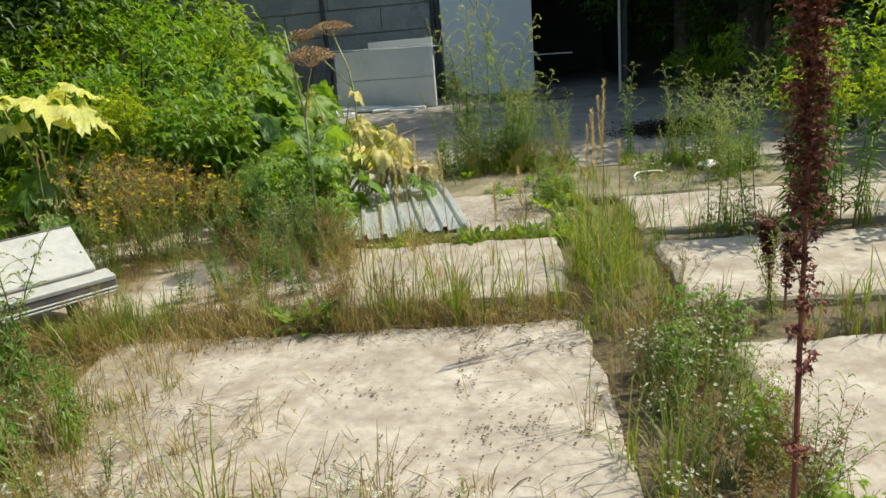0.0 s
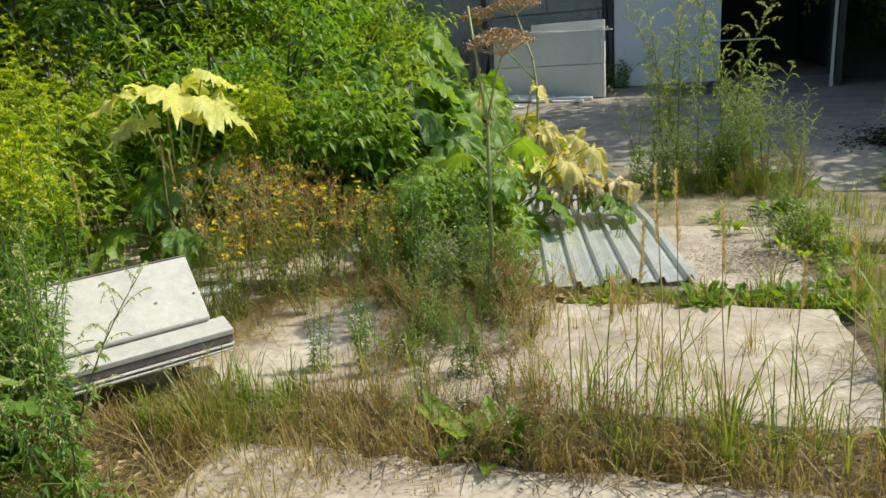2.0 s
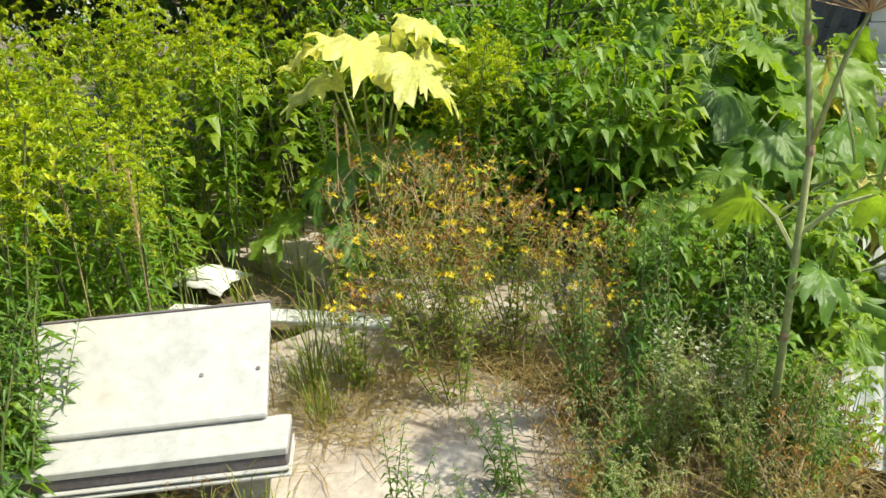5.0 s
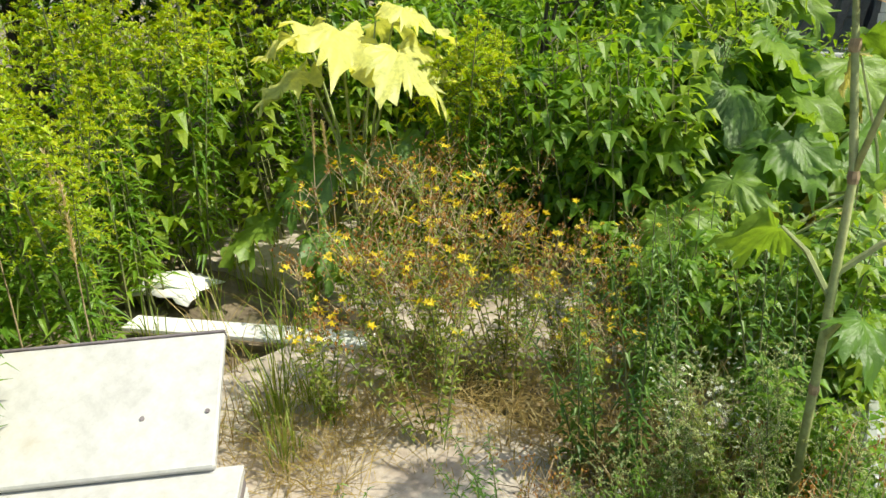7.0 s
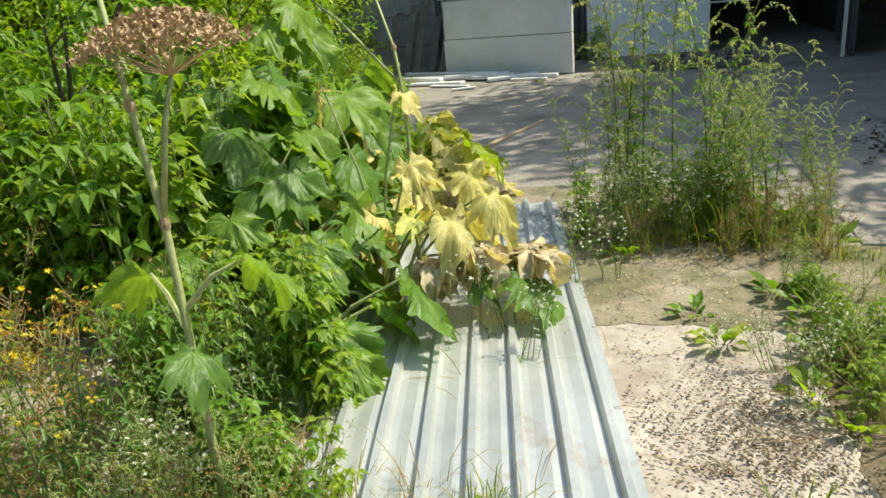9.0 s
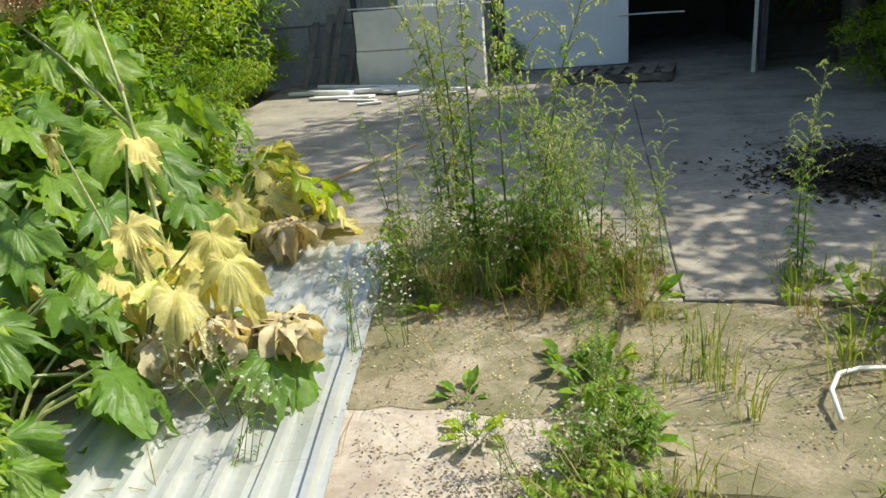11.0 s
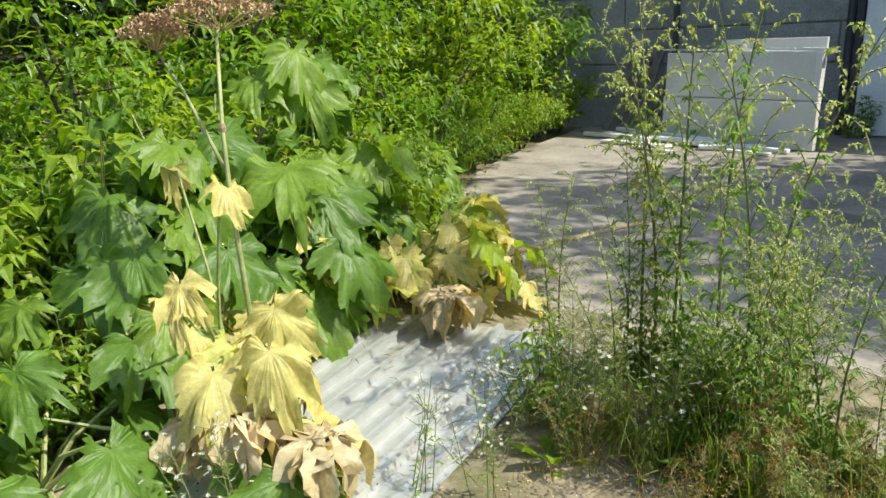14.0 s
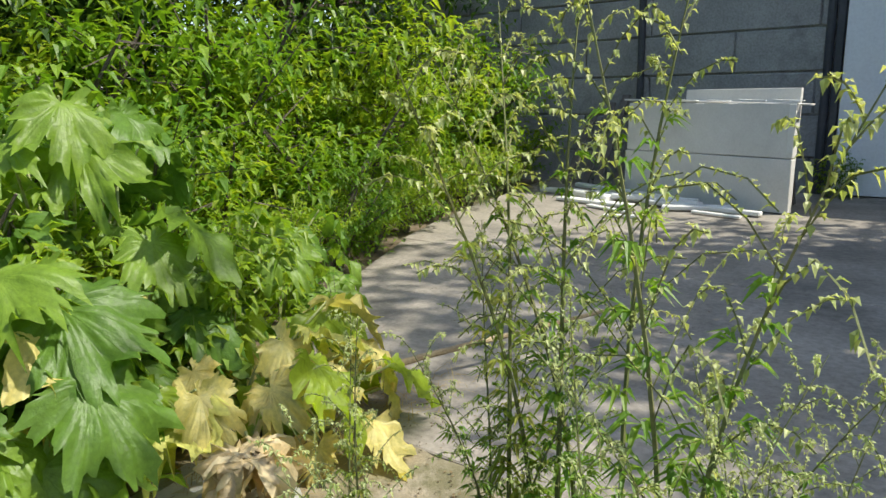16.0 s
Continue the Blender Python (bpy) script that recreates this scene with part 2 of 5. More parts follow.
# ---- mesh tools ----
class Shape:
    def __init__(self):
        self.v, self.f = [], []

    def add(self, verts, faces):
        n = len(self.v)
        self.v += [tuple(p) for p in verts]
        self.f += [tuple(n + i for i in f) for f in faces]

    def box(self, m, sx, sy, sz, bevel=0.0):
        """A chamfered box centred at m, sides sx, sy, sz."""
        b = min(bevel, 0.45 * min(sx, sy, sz))
        bm = bmesh.new()
        bmesh.ops.create_cube(bm, size=1.0)
        for w in bm.verts:
            w.co = Vector((w.co.x * sx, w.co.y * sy, w.co.z * sz))
        if b > 0:
            bmesh.ops.bevel(bm, geom=bm.edges[:], offset=b, segments=1, affect="EDGES")
        bm.verts.index_update()
        self.add([m @ w.co for w in bm.verts], [[w.index for w in f.verts] for f in bm.faces])
        bm.free()

    def tube(self, pts, radii, sides=5):
        pts = [Vector(p) for p in pts]
        rings = []
        for i, p in enumerate(pts):
            d = (pts[min(i + 1, len(pts) - 1)] - pts[max(i - 1, 0)]).normalized()
            a = d.orthogonal().normalized()
            if i and (a.dot(last) < 0.2):
                a = (last - d * last.dot(d)).normalized()
            last = a
            b = d.cross(a)
            r = radii[i] if isinstance(radii, (list, tuple)) else radii
            rings.append([p + (a * math.cos(6.2832 * k / sides) + b * math.sin(6.2832 * k / sides)) * r for k in range(sides)])
        faces = [(i * sides + k, i * sides + (k + 1) % sides, (i + 1) * sides + (k + 1) % sides, (i + 1) * sides + k) for i in range(len(pts) - 1) for k in range(sides)]
        faces += [tuple(range(sides))[::-1], tuple(range((len(pts) - 1) * sides, len(pts) * sides))]
        self.add([p for r in rings for p in r], faces)

    def blade(self, base, way, length, width, droop=0.3, fold=0.25, mid=0.42):
        """A lance-shaped leaf, folded along its rib and drooping."""
        w = Vector(way).normalized()
        side = w.cross(Vector((0, 0, 1)))
        side = side.normalized() if side.length > 0.05 else Vector((1, 0, 0))
        up = side.cross(w)
        b = Vector(base)
        m = b + w * length * mid + up * length * 0.06
        tip = b + w * length + Vector((0, 0, -droop * length))
        lift = up * width * fold
        self.add([b, m + side * width / 2 + lift, m, m - side * width / 2 + lift, tip], [(0, 1, 2), (0, 2, 3), (1, 4, 2), (2, 4, 3)])

    def lobed(self, base, way, length, width, lobes=7, depth=0.3, droop=0.25, ripple=0.06, rng=random):
        """A broad leaf of five to seven toothed lobes, each folded along its rib, with rippled edges."""
        w = Vector(way).normalized()
        side = w.cross(Vector((0, 0, 1)))
        side = side.normalized() if side.length > 0.05 else Vector((1, 0, 0))
        up = side.cross(w)
        twist = rng.uniform(-0.5, 0.5)
        side, up = side * math.cos(twist) + up * math.sin(twist), up * math.cos(twist) - side * math.sin(twist)
        hub = Vector(base) + w * length * 0.2
        ribs = [(0.0, 1.0)]
        for a, reach in zip((0.74, 1.42, 2.05)[:max(2, lobes // 2)], (0.86, 0.7, 0.52)):
            ribs += [(a * rng.uniform(0.93, 1.07), reach * rng.uniform(0.86, 1.12)), (-a * rng.uniform(0.93, 1.07), reach * rng.uniform(0.86, 1.12))]
        n = 96
        half, start = 0.47, rng.uniform(0, 1)
        tooth = rng.uniform(3.4, 4.4)
        rings = [[], [], [], []]
        for k in range(n + 1):
            a = (k / n - 0.5) * 5.2
            best, off = 0.0, 1.0
            for b, reach in ribs:
                u = abs(a - b) / half
                q = reach * (1 - (0.26 + depth) * min(u, 1.25) ** 1.7)
                if q > best:
                    best, off = q, min(u, 1.0)
            saw = (abs(a) * tooth + start) % 1.0
            fine = (abs(a) * tooth * 3.5 + start) % 1.0
            r = max(best, 0.3) * (1 + 0.3 * (0.6 - saw) + 0.13 * (0.5 - fine) + rng.uniform(-0.05, 0.05))
            fx, sx = math.cos(a) * r * length * 0.8, math.sin(a) * r * width * 0.72
            dist = math.hypot(fx, sx)
            for ring, t in zip(rings, (0.25, 0.5, 0.77, 1.0)):
                wave = noise.noise(Vector((fx * t * 4.5 / length + start * 40, sx * t * 4.5 / length, start * 17))) * ripple * 2.6 * length
                z = -droop * (dist * t) ** 2 / max(length, 0.01) + wave * t + (off - 0.5) * 0.045 * length * t
                ring.append(hub + w * fx * t + side * sx * t + up * z)
        v = [hub] + rings[0] + rings[1] + rings[2] + rings[3]
        m = n + 1
        f = []
        for k in range(n):
            f += [(0, 1 + k, 2 + k)] + [(j * m + 1 + k, (j + 1) * m + 1 + k, (j + 1) * m + 2 + k, j * m + 2 + k) for j in range(3)]
        self.add(v, f)

    def curled(self, base, length, width, rng):
        """A withered leaf: its lobes hang from the stalk's end as folded, twisted, ragged strips."""
        c = Vector(base)
        lobes = rng.choice((6, 7, 8))
        start = rng.uniform(0, 6.28)
        rows, cols = 8, 5
        for k in range(lobes):
            yaw = start + 6.28 * k / lobes + rng.uniform(-0.4, 0.4)
            out, across = Vector((math.cos(yaw), math.sin(yaw), 0)), Vector((-math.sin(yaw), math.cos(yaw), 0))
            long, wide = length * rng.uniform(0.55, 1.0), width * rng.uniform(0.22, 0.42)
            flare, twist, ph = rng.uniform(0.25, 0.75), rng.uniform(-1.4, 1.4), rng.uniform(0, 20)
            v = []
            for j in range(rows):
                t = j / (rows - 1)
                girth = wide * (0.25 + 1.1 * math.sin(3.14 * min(1, 0.12 + t * 0.86))) * (1 + 0.25 * noise.noise(Vector((ph, t * 6, 1))))
                way = across * math.cos(twist * t) + out * math.sin(twist * t)
                mid = c + out * width * flare * math.sin(t * 1.9) * 0.9 + Vector((0, 0, 0.12 * length * math.sin(t * 3.14) - long * t ** 1.35))
                for i in range(cols):
                    u = i / (cols - 1) - 0.5
                    crease = out * (abs(u) * 1.1 + 0.85 * noise.noise(Vector((ph, u * 9, t * 8)))) * girth
                    v.append(mid + way * u * girth + crease + Vector((0, 0, rng.uniform(-0.07, 0.07) * length if j else 0)))
            self.add(v, [(j * cols + i, j * cols + i + 1, (j + 1) * cols + i + 1, (j + 1) * cols + i) for j in range(rows - 1) for i in range(cols - 1)])

    def star(self, centre, r, petals=5, up=(0, 0, 1), rng=random):
        u = Vector(up).normalized()
        a = u.orthogonal().normalized()
        b = u.cross(a)
        c = Vector(centre)
        o = rng.uniform(0, 6.28)
        v, f = [c - u * r * 0.25], []
        for k in range(petals * 2):
            t = o + 3.14159 * k / petals
            q = r * (1 if k % 2 == 0 else 0.45)
            v.append(c + (a * math.cos(t) + b * math.sin(t)) * q)
        f = [(0, 1 + k, 1 + (k + 1) % (petals * 2)) for k in range(petals * 2)]
        self.add(v, f)

    def mesh(self, name, material, smooth=False):
        me = bpy.data.meshes.new(name)
        me.from_pydata(self.v, [], self.f)
        if material:
            me.materials.append(material)
        if smooth:
            me.polygons.foreach_set("use_smooth", [True] * len(me.polygons))
        me.update()
        return me


def part(name, shape, material, parent, label="", smooth=False):
    ob = new(name, shape.mesh(name, material, smooth))
    ob.parent = parent
    return tagged(ob, label) if label else ob


def thing(name, label, category, group="", kind=""):
    return tagged(new(name), label, category, group, kind)


def solid(name, shape, material, label="", category="", kind="", group="", smooth=False):
    return tagged(new(name, shape.mesh(name, material, smooth)), label, category, group, kind)


class Kind:
    """A kind of thing, built in a few variants and then copied."""
    def __init__(self, maker, variants):
        self.maker, self.left, self.protos, self.n = maker, variants, [], 0

    def put(self, x, y, z=0.0, turn=None, size=1.0, lean=0.0):
        turn = rnd.uniform(0, 360) if turn is None else turn
        m = pose(x, y, z, lean * rnd.uniform(-1, 1), lean * rnd.uniform(-1, 1), turn) @ Matrix.Diagonal((size, size, size * rnd.uniform(0.94, 1.06), 1))
        if self.left:
            self.left -= 1
            ob = self.maker(len(self.protos))
            self.protos.append(ob)
            ob.matrix_basis = m
            return ob
        self.n += 1
        src = self.protos[self.n % len(self.protos)]
        keep = tuple(src.scale)
        src.scale = (1, 1, 1)
        made = copy_thing(src, m)
        src.scale = keep
        return made


rnd = random.Random(7)


def rot(v, a):
    return Vector((v[0] * math.cos(a) - v[1] * math.sin(a), v[0] * math.sin(a) + v[1] * math.cos(a), v[2]))


def around(a, rise):
    return Vector((math.cos(a) * math.cos(rise), math.sin(a) * math.cos(rise), math.sin(rise)))


# ---- ground and concrete ----
def ground():
    s = Shape()
    xs = [-400, -120, -50, -25, -16] + [-12 + 0.25 * i for i in range(81)] + [9, 12, 20, 45, 120, 400]
    ys = [-400, -120, -45, -20, -10] + [-5 + 0.25 * i for i in range(93)] + [20, 24, 32, 60, 140, 400]
    for y in ys:
        for x in xs:
            near = max(0.0, 1 - max(abs(x) / 30, abs(y - 8) / 30))
            h = noise.noise(Vector((x * 0.9, y * 0.9, 3))) * 0.035 + noise.noise(Vector((x * 3.1, y * 3.1, 8))) * 0.018
            s.v.append((x, y, -0.065 + h * near))
    w = len(xs)
    s.f = [(j * w + i, j * w + i + 1, (j + 1) * w + i + 1, (j + 1) * w + i) for j in range(len(ys) - 1) for i in range(w - 1)]
    solid("ground", s, SOIL, "dry brown soil with moss and plant litter", "ground", "structure", smooth=True)


def slab(corners, material, label, top=0.0, name="pavement", rag=0.03):
    """A cast concrete slab with crumbled, uneven edges."""
    r = random.Random(str(corners))
    pts = []
    for i, c in enumerate(corners):
        d = corners[(i + 1) % len(corners)]
        n = max(2, int(math.dist(c, d) / 0.12))
        for k in range(n):
            t = k / n
            x, y = c[0] + (d[0] - c[0]) * t, c[1] + (d[1] - c[1]) * t
            j = rag if k else rag / 2
            pts.append((x + r.uniform(-j, j), y + r.uniform(-j, j)))
    worn, drop = (0.03, 0.02) if rag > 0.01 else (0.008, 0.006)
    cx, cy = sum(p[0] for p in pts) / len(pts), sum(p[1] for p in pts) / len(pts)
    s, n = Shape(), len(pts)
    s.v = [(x, y, top - 0.13) for x, y in pts] + [(x, y, top - drop + r.uniform(-0.3, 0.2) * drop) for x, y in pts]
    s.v += [(x + (cx - x) / math.hypot(cx - x, cy - y) * worn, y + (cy - y) / math.hypot(cx - x, cy - y) * worn, top) for x, y in pts]
    for k in range(n):
        e = (k + 1) % n
        s.f += [(k, e, n + e, n + k), (n + k, n + e, 2 * n + e, 2 * n + k)]
    s.f.append(tuple(range(2 * n, 3 * n)))
    solid(name, s, material, label, "concrete slab", "structure")


def rect(x0, x1, y0, y1):
    return [(x0, y0), (x1, y0), (x1, y1), (x0, y1)]


ground()
PALE = "pale sun-bleached concrete slab with crumbled weedy edges"
slab(rect(-2.5, 0.40, -1.6, 1.38), CONCRETE, PALE)
slab(rect(0.98, 3.9, -1.5, 1.42), CONCRETE, PALE)
slab(rect(-2.2, 0.38, 1.6, 3.5), CONCRETE, PALE, 0.012)
slab(rect(1.0, 3.9, 1.65, 3.15), CONCRETE, PALE)
slab(rect(-3.5, 0.36, 3.9, 5.08), CONCRETE, PALE, 0.006)
slab(rect(0.99, 3.9, 3.66, 4.82), CONCRETE, PALE)
slab(rect(-5.2, 0.36, 5.34, 6.72), CONCRETE, PALE)
slab(rect(1.0, 4.0, 5.14, 6.2), CONCRETE, PALE)
slab(rect(0.52, 4.0, 6.26, 7.62), MOSSY, "worn concrete slab stained by moss and litter", -0.004)
slab(rect(-2.5, 0.52, 6.6, 8.94), MOSSY, "worn concrete slab stained by moss and litter", 0.004)
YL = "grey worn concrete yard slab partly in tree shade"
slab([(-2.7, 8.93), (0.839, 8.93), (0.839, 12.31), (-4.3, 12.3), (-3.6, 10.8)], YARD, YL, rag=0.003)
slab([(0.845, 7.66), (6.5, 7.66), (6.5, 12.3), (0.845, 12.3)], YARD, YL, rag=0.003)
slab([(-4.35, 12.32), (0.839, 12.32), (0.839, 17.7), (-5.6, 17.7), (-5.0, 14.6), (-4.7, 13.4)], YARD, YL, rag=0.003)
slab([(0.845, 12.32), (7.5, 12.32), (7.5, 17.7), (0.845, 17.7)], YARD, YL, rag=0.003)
slab([(0.4, 17.74), (3.4, 17.74), (3.4, 24), (0.4, 24)], YARD, "dark concrete floor inside the gateway", name="floor")
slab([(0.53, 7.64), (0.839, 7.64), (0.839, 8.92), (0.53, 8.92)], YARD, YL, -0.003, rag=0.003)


# ---- building ----
WALL_Y, LEAF_L, OPEN_L, OPEN_R = 17.8, -1.22, 0.95, 3.05


def wall_blocks(name, x0, x1, z0, z1, label, material=BLOCK, y=WALL_Y, depth=0.38):
    back = Shape()
    back.box(pose((x0 + x1) / 2, y + depth / 2 + 0.012, (z0 + z1) / 2), x1 - x0, depth, z1 - z0)
    wall = solid(name, back, material, label, "wall", "structure")
    rows = max(1, round((z1 - z0) / 0.59))
    h = (z1 - z0) / rows
    for r in range(rows):
        x = x0 - (1.1 if r % 2 else 0)
        while x < x1 - 0.05:
            a, b = max(x, x0), min(x + 2.36, x1)
            if b - a > 0.08:
                s = Shape()
                s.box(pose((a + b) / 2, y - 0.012 + rnd.uniform(-0.006, 0.006), z0 + (r + 0.5) * h), b - a - 0.025, 0.05, h - 0.025, 0.012)
                part("concrete_block", s, material, wall)
            x += 2.36
    return wall


wall_blocks("wall_north", -11.0, OPEN_L - 0.02, -0.1, 5.2, "grey concrete block wall of a low building in shade")
# same block wall, its deep shade put into the darker colour
wall_blocks("wall_north_east", OPEN_R + 0.02, 10.5, -0.1, 5.2, "block wall beside the gateway, coloured dark for its shade", SHADEWALL)
wall_blocks("wall_lintel", OPEN_L - 0.02, OPEN_R + 0.02, 3.3, 5.2, "grey concrete lintel over the gateway")
# inner walls and ceiling carry the unlit room's darkness in their colour
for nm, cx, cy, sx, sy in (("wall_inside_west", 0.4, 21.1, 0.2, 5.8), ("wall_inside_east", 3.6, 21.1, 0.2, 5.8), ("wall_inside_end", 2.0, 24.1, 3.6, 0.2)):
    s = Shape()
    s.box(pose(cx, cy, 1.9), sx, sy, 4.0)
    solid(nm, s, SHADEWALL, "inner wall of the shed, coloured dark for the unlit room", "wall", "structure")
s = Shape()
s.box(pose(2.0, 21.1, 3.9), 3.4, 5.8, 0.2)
solid("ceiling", s, SHADEWALL, "ceiling of the shed, coloured dark for the unlit room", "ceiling", "structure")
s = Shape()
s.box(pose(-0.2, 18.6, 5.29), 22.0, 2.4, 0.16, 0.02)
solid("roof", s, GATE_DARK, "dark flat roof edge of the low building", "roof", "structure")
for x in (-4.05, -1.42):
    s = Shape()
    s.tube([(x, WALL_Y - 0.09, 0.0), (x, WALL_Y - 0.09, 5.15)], 0.055, 10)
    solid("drainpipe", s, GATE_DARK, "dark vertical steel pipe on the block wall", "pipe")


def gate_leaf(label, length, height, m, face, back):
    g = thing("gate_leaf", label, "gate")
    g.matrix_basis = m
    s = Shape()
    s.box(pose(length / 2, 0, height / 2 + 0.02), length - 0.004, 0.035, height, 0.004)
    part("gate_sheet", s, face, g)
    f = Shape()
    f.box(pose(0.03, 0.045 * back, height / 2 + 0.02), 0.06, 0.05, height, 0.006)
    f.box(pose(length - 0.03, 0.045 * back, height / 2 + 0.02), 0.06, 0.05, height, 0.006)
    for z in (0.06, height * 0.5, height - 0.03):
        f.box(pose(length / 2, 0.045 * back, z), length - 0.13, 0.05, 0.06, 0.006)
    part("gate_frame", f, GATE_DARK, g)
    for z in (0.6, height - 0.4):
        h = Shape()
        h.tube([(0, 0.05 * back, z - 0.07), (0, 0.05 * back, z + 0.07)], 0.025, 8)
        part("hinge", h, GATE_DARK, g)
    return g


# left leaf folded back on the wall, right leaf standing open
gate_leaf("white painted steel gate leaf folded back on the wall", 2.14, 3.1, pose(OPEN_L - 0.03, WALL_Y - 0.16, 0, 0, 0, 180), GATE, -1)
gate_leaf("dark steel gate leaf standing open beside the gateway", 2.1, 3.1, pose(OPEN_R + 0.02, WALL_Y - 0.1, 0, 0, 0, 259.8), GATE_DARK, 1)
s = Shape()
s.box(pose(2.6, 15.6, 1.6), 0.05, 0.05, 3.2, 0.008)
solid("gate_post", s, PANEL, "slim pale edge post at the open gate leaf", "post")
s = Shape()
s.tube([(OPEN_L - 0.2, WALL_Y - 0.22, 0.84), (OPEN_L + 0.5, WALL_Y - 0.24, 0.83), (OPEN_L + 0.88, WALL_Y - 0.26, 0.82)], 0.014, 6)
solid("latch_bar", s, PLASTIC, "thin white latch bar sticking out from the gate leaf", "bar")
s = Shape()
s.box(pose(-1.3, WALL_Y - 0.06, 2.4), 0.1, 0.1, 4.6, 0.01)
solid("gate_frame_post", s, GATE_DARK, "dark steel frame post against the block wall", "post")


# ---- panels, planks, pallet ----
def panel_stack():
    a, b = Vector((-3.62, 16.25, 0)), Vector((-1.34, 15.70, 0))
    d = (b - a)
    yaw = math.degrees(math.atan2(d.y, d.x))
    g = thing("panel_stack", "stack of dusty white wall panels standing on edge", "panels")
    g.matrix_basis = pose(a.x, a.y, 0, 0, 0, yaw)
    w = d.length
    s = Shape()
    s.box(pose(w / 2, 0.06, 0.33), w, 0.1, 0.64, 0.008)
    part("lower_panel", s, PANEL, g)
    s = Shape()
    s.box(pose(w / 2 + 0.01, 0.075, 0.975, -2), w - 0.02, 0.1, 0.63, 0.008)
    part("upper_panel", s, PANEL, g)
    s = Shape()
    s.box(pose(w * 0.66, 0.2, 0.75, -3), w * 0.64, 0.05, 1.42, 0.006)
    part("rear_panel", s, PANEL, g)
    s = Shape()
    s.box(pose(w - 0.03, 0.012, 1.0), 0.075, 0.02, 0.56, 0.004)
    part("edge_strip", s, PLASTIC, g, "bright white plastic edge strip")
    s = Shape()
    s.box(pose(w * 0.5, 0.16, 1.305, 0, 1.5), w * 1.1, 0.12, 0.02, 0.004)
    part("top_sheet", s, PANEL, g)
    s = Shape()
    for k in range(5):
        s.box(pose(w * (0.2 + 0.19 * k), 0.05, 1.322 + 0.004 * (k % 2), 0, 2, rnd.uniform(-6, 6)), 0.32, 0.05, 0.012, 0.003)
    part("loose_strip", s, PLASTIC, g)
    for x in (0.12, w - 0.3):
        s = Shape()
        s.box(pose(x, 0.6, 0.6, 12), 0.09, 0.06, 1.2, 0.01)
        part("timber_prop", s, WOOD, g)


panel_stack()


def board(name, a, b, width, thick, material, label, category, tilt=0.0):
    a, b = Vector(a), Vector(b)
    d = b - a
    s = Shape()
    m = Matrix.Translation((a + b) / 2) @ d.to_track_quat("X", "Z").to_matrix().to_4x4() @ pose(0, 0, 0, tilt)
    s.box(m, d.length, width, thick, min(thick, width) * 0.2)
    return solid(name, s, material, label, category, group=category + " lying about")


for k, (x, y0, lean) in enumerate(((-4.95, 17.0, 0.5), (-4.65, 17.05, 0.45), (-4.4, 16.95, 0.6), (-4.15, 17.1, 0.4), (-3.9, 17.0, 0.55))):
    board("leaning_board", (x, y0, 0.0), (x + 0.12, WALL_Y - 0.05, 1.15 + 0.12 * (k % 3)), 0.14, 0.03, WOOD, "grey weathered board leaning on the block wall", "board")
for a, b, w, t in (((-4.85, 16.5, 0.03), (-3.2, 16.2, 0.03), 0.09, 0.05), ((-3.9, 16.3, 0.055), (-2.3, 15.95, 0.05), 0.12, 0.06), ((-3.0, 16.0, 0.045), (-1.55, 15.82, 0.03), 0.07, 0.04),
                   ((-4.2, 15.9, 0.02), (-3.1, 15.7, 0.02), 0.16, 0.03), ((-3.6, 15.55, 0.015), (-2.9, 15.25, 0.015), 0.06, 0.02), ((-4.4, 16.75, 0.1), (-2.6, 16.1, 0.08), 0.06, 0.04), ((-3.1, 14.95, 0.015), (-2.75, 15.05, 0.015), 0.07, 0.02),
                   ((-3.5, 16.05, 0.075), (-2.4, 16.2, 0.06), 0.1, 0.05), ((-2.7, 15.75, 0.03), (-1.9, 16.0, 0.05), 0.11, 0.04), ((-4.4, 16.35, 0.06), (-3.5, 15.95, 0.05), 0.12, 0.06), ((-2.3, 15.7, 0.02), (-1.7, 15.55, 0.02), 0.05, 0.02)):
    a, b = (a[0], a[1] - 0.42, a[2] + 0.01), (b[0], b[1] - 0.4, b[2] + 0.01)
    board("white_strip", a, b, w * 1.5, t * 1.4, PLASTIC, "white plastic profile strip lying on the concrete", "strip", rnd.uniform(-6, 6))


def pallet():
    g = thing("pallet", "old dark timber pallet lying on the yard concrete", "pallet")
    g.matrix_basis = pose(0.72, 15.75, 0, 0, 0, -9)
    for k in range(3):
        s = Shape()
        s.box(pose(0, -0.45 + 0.45 * k, 0.07), 1.6, 0.09, 0.1, 0.008)
        part("bearer", s, WOOD, g)
    for k in range(7):
        s = Shape()
        s.box(pose(-0.72 + 0.24 * k + rnd.uniform(-0.01, 0.01), 0, 0.135), 0.14, 1.05, 0.024, 0.004)
        part("slat", s, WOOD, g)
    for k in range(3):
        s = Shape()
        s.box(pose(-0.7 + 0.7 * k, 0, 0.011), 0.12, 1.0, 0.02, 0.004)
        part("bottom_slat", s, WOOD, g)


pallet()


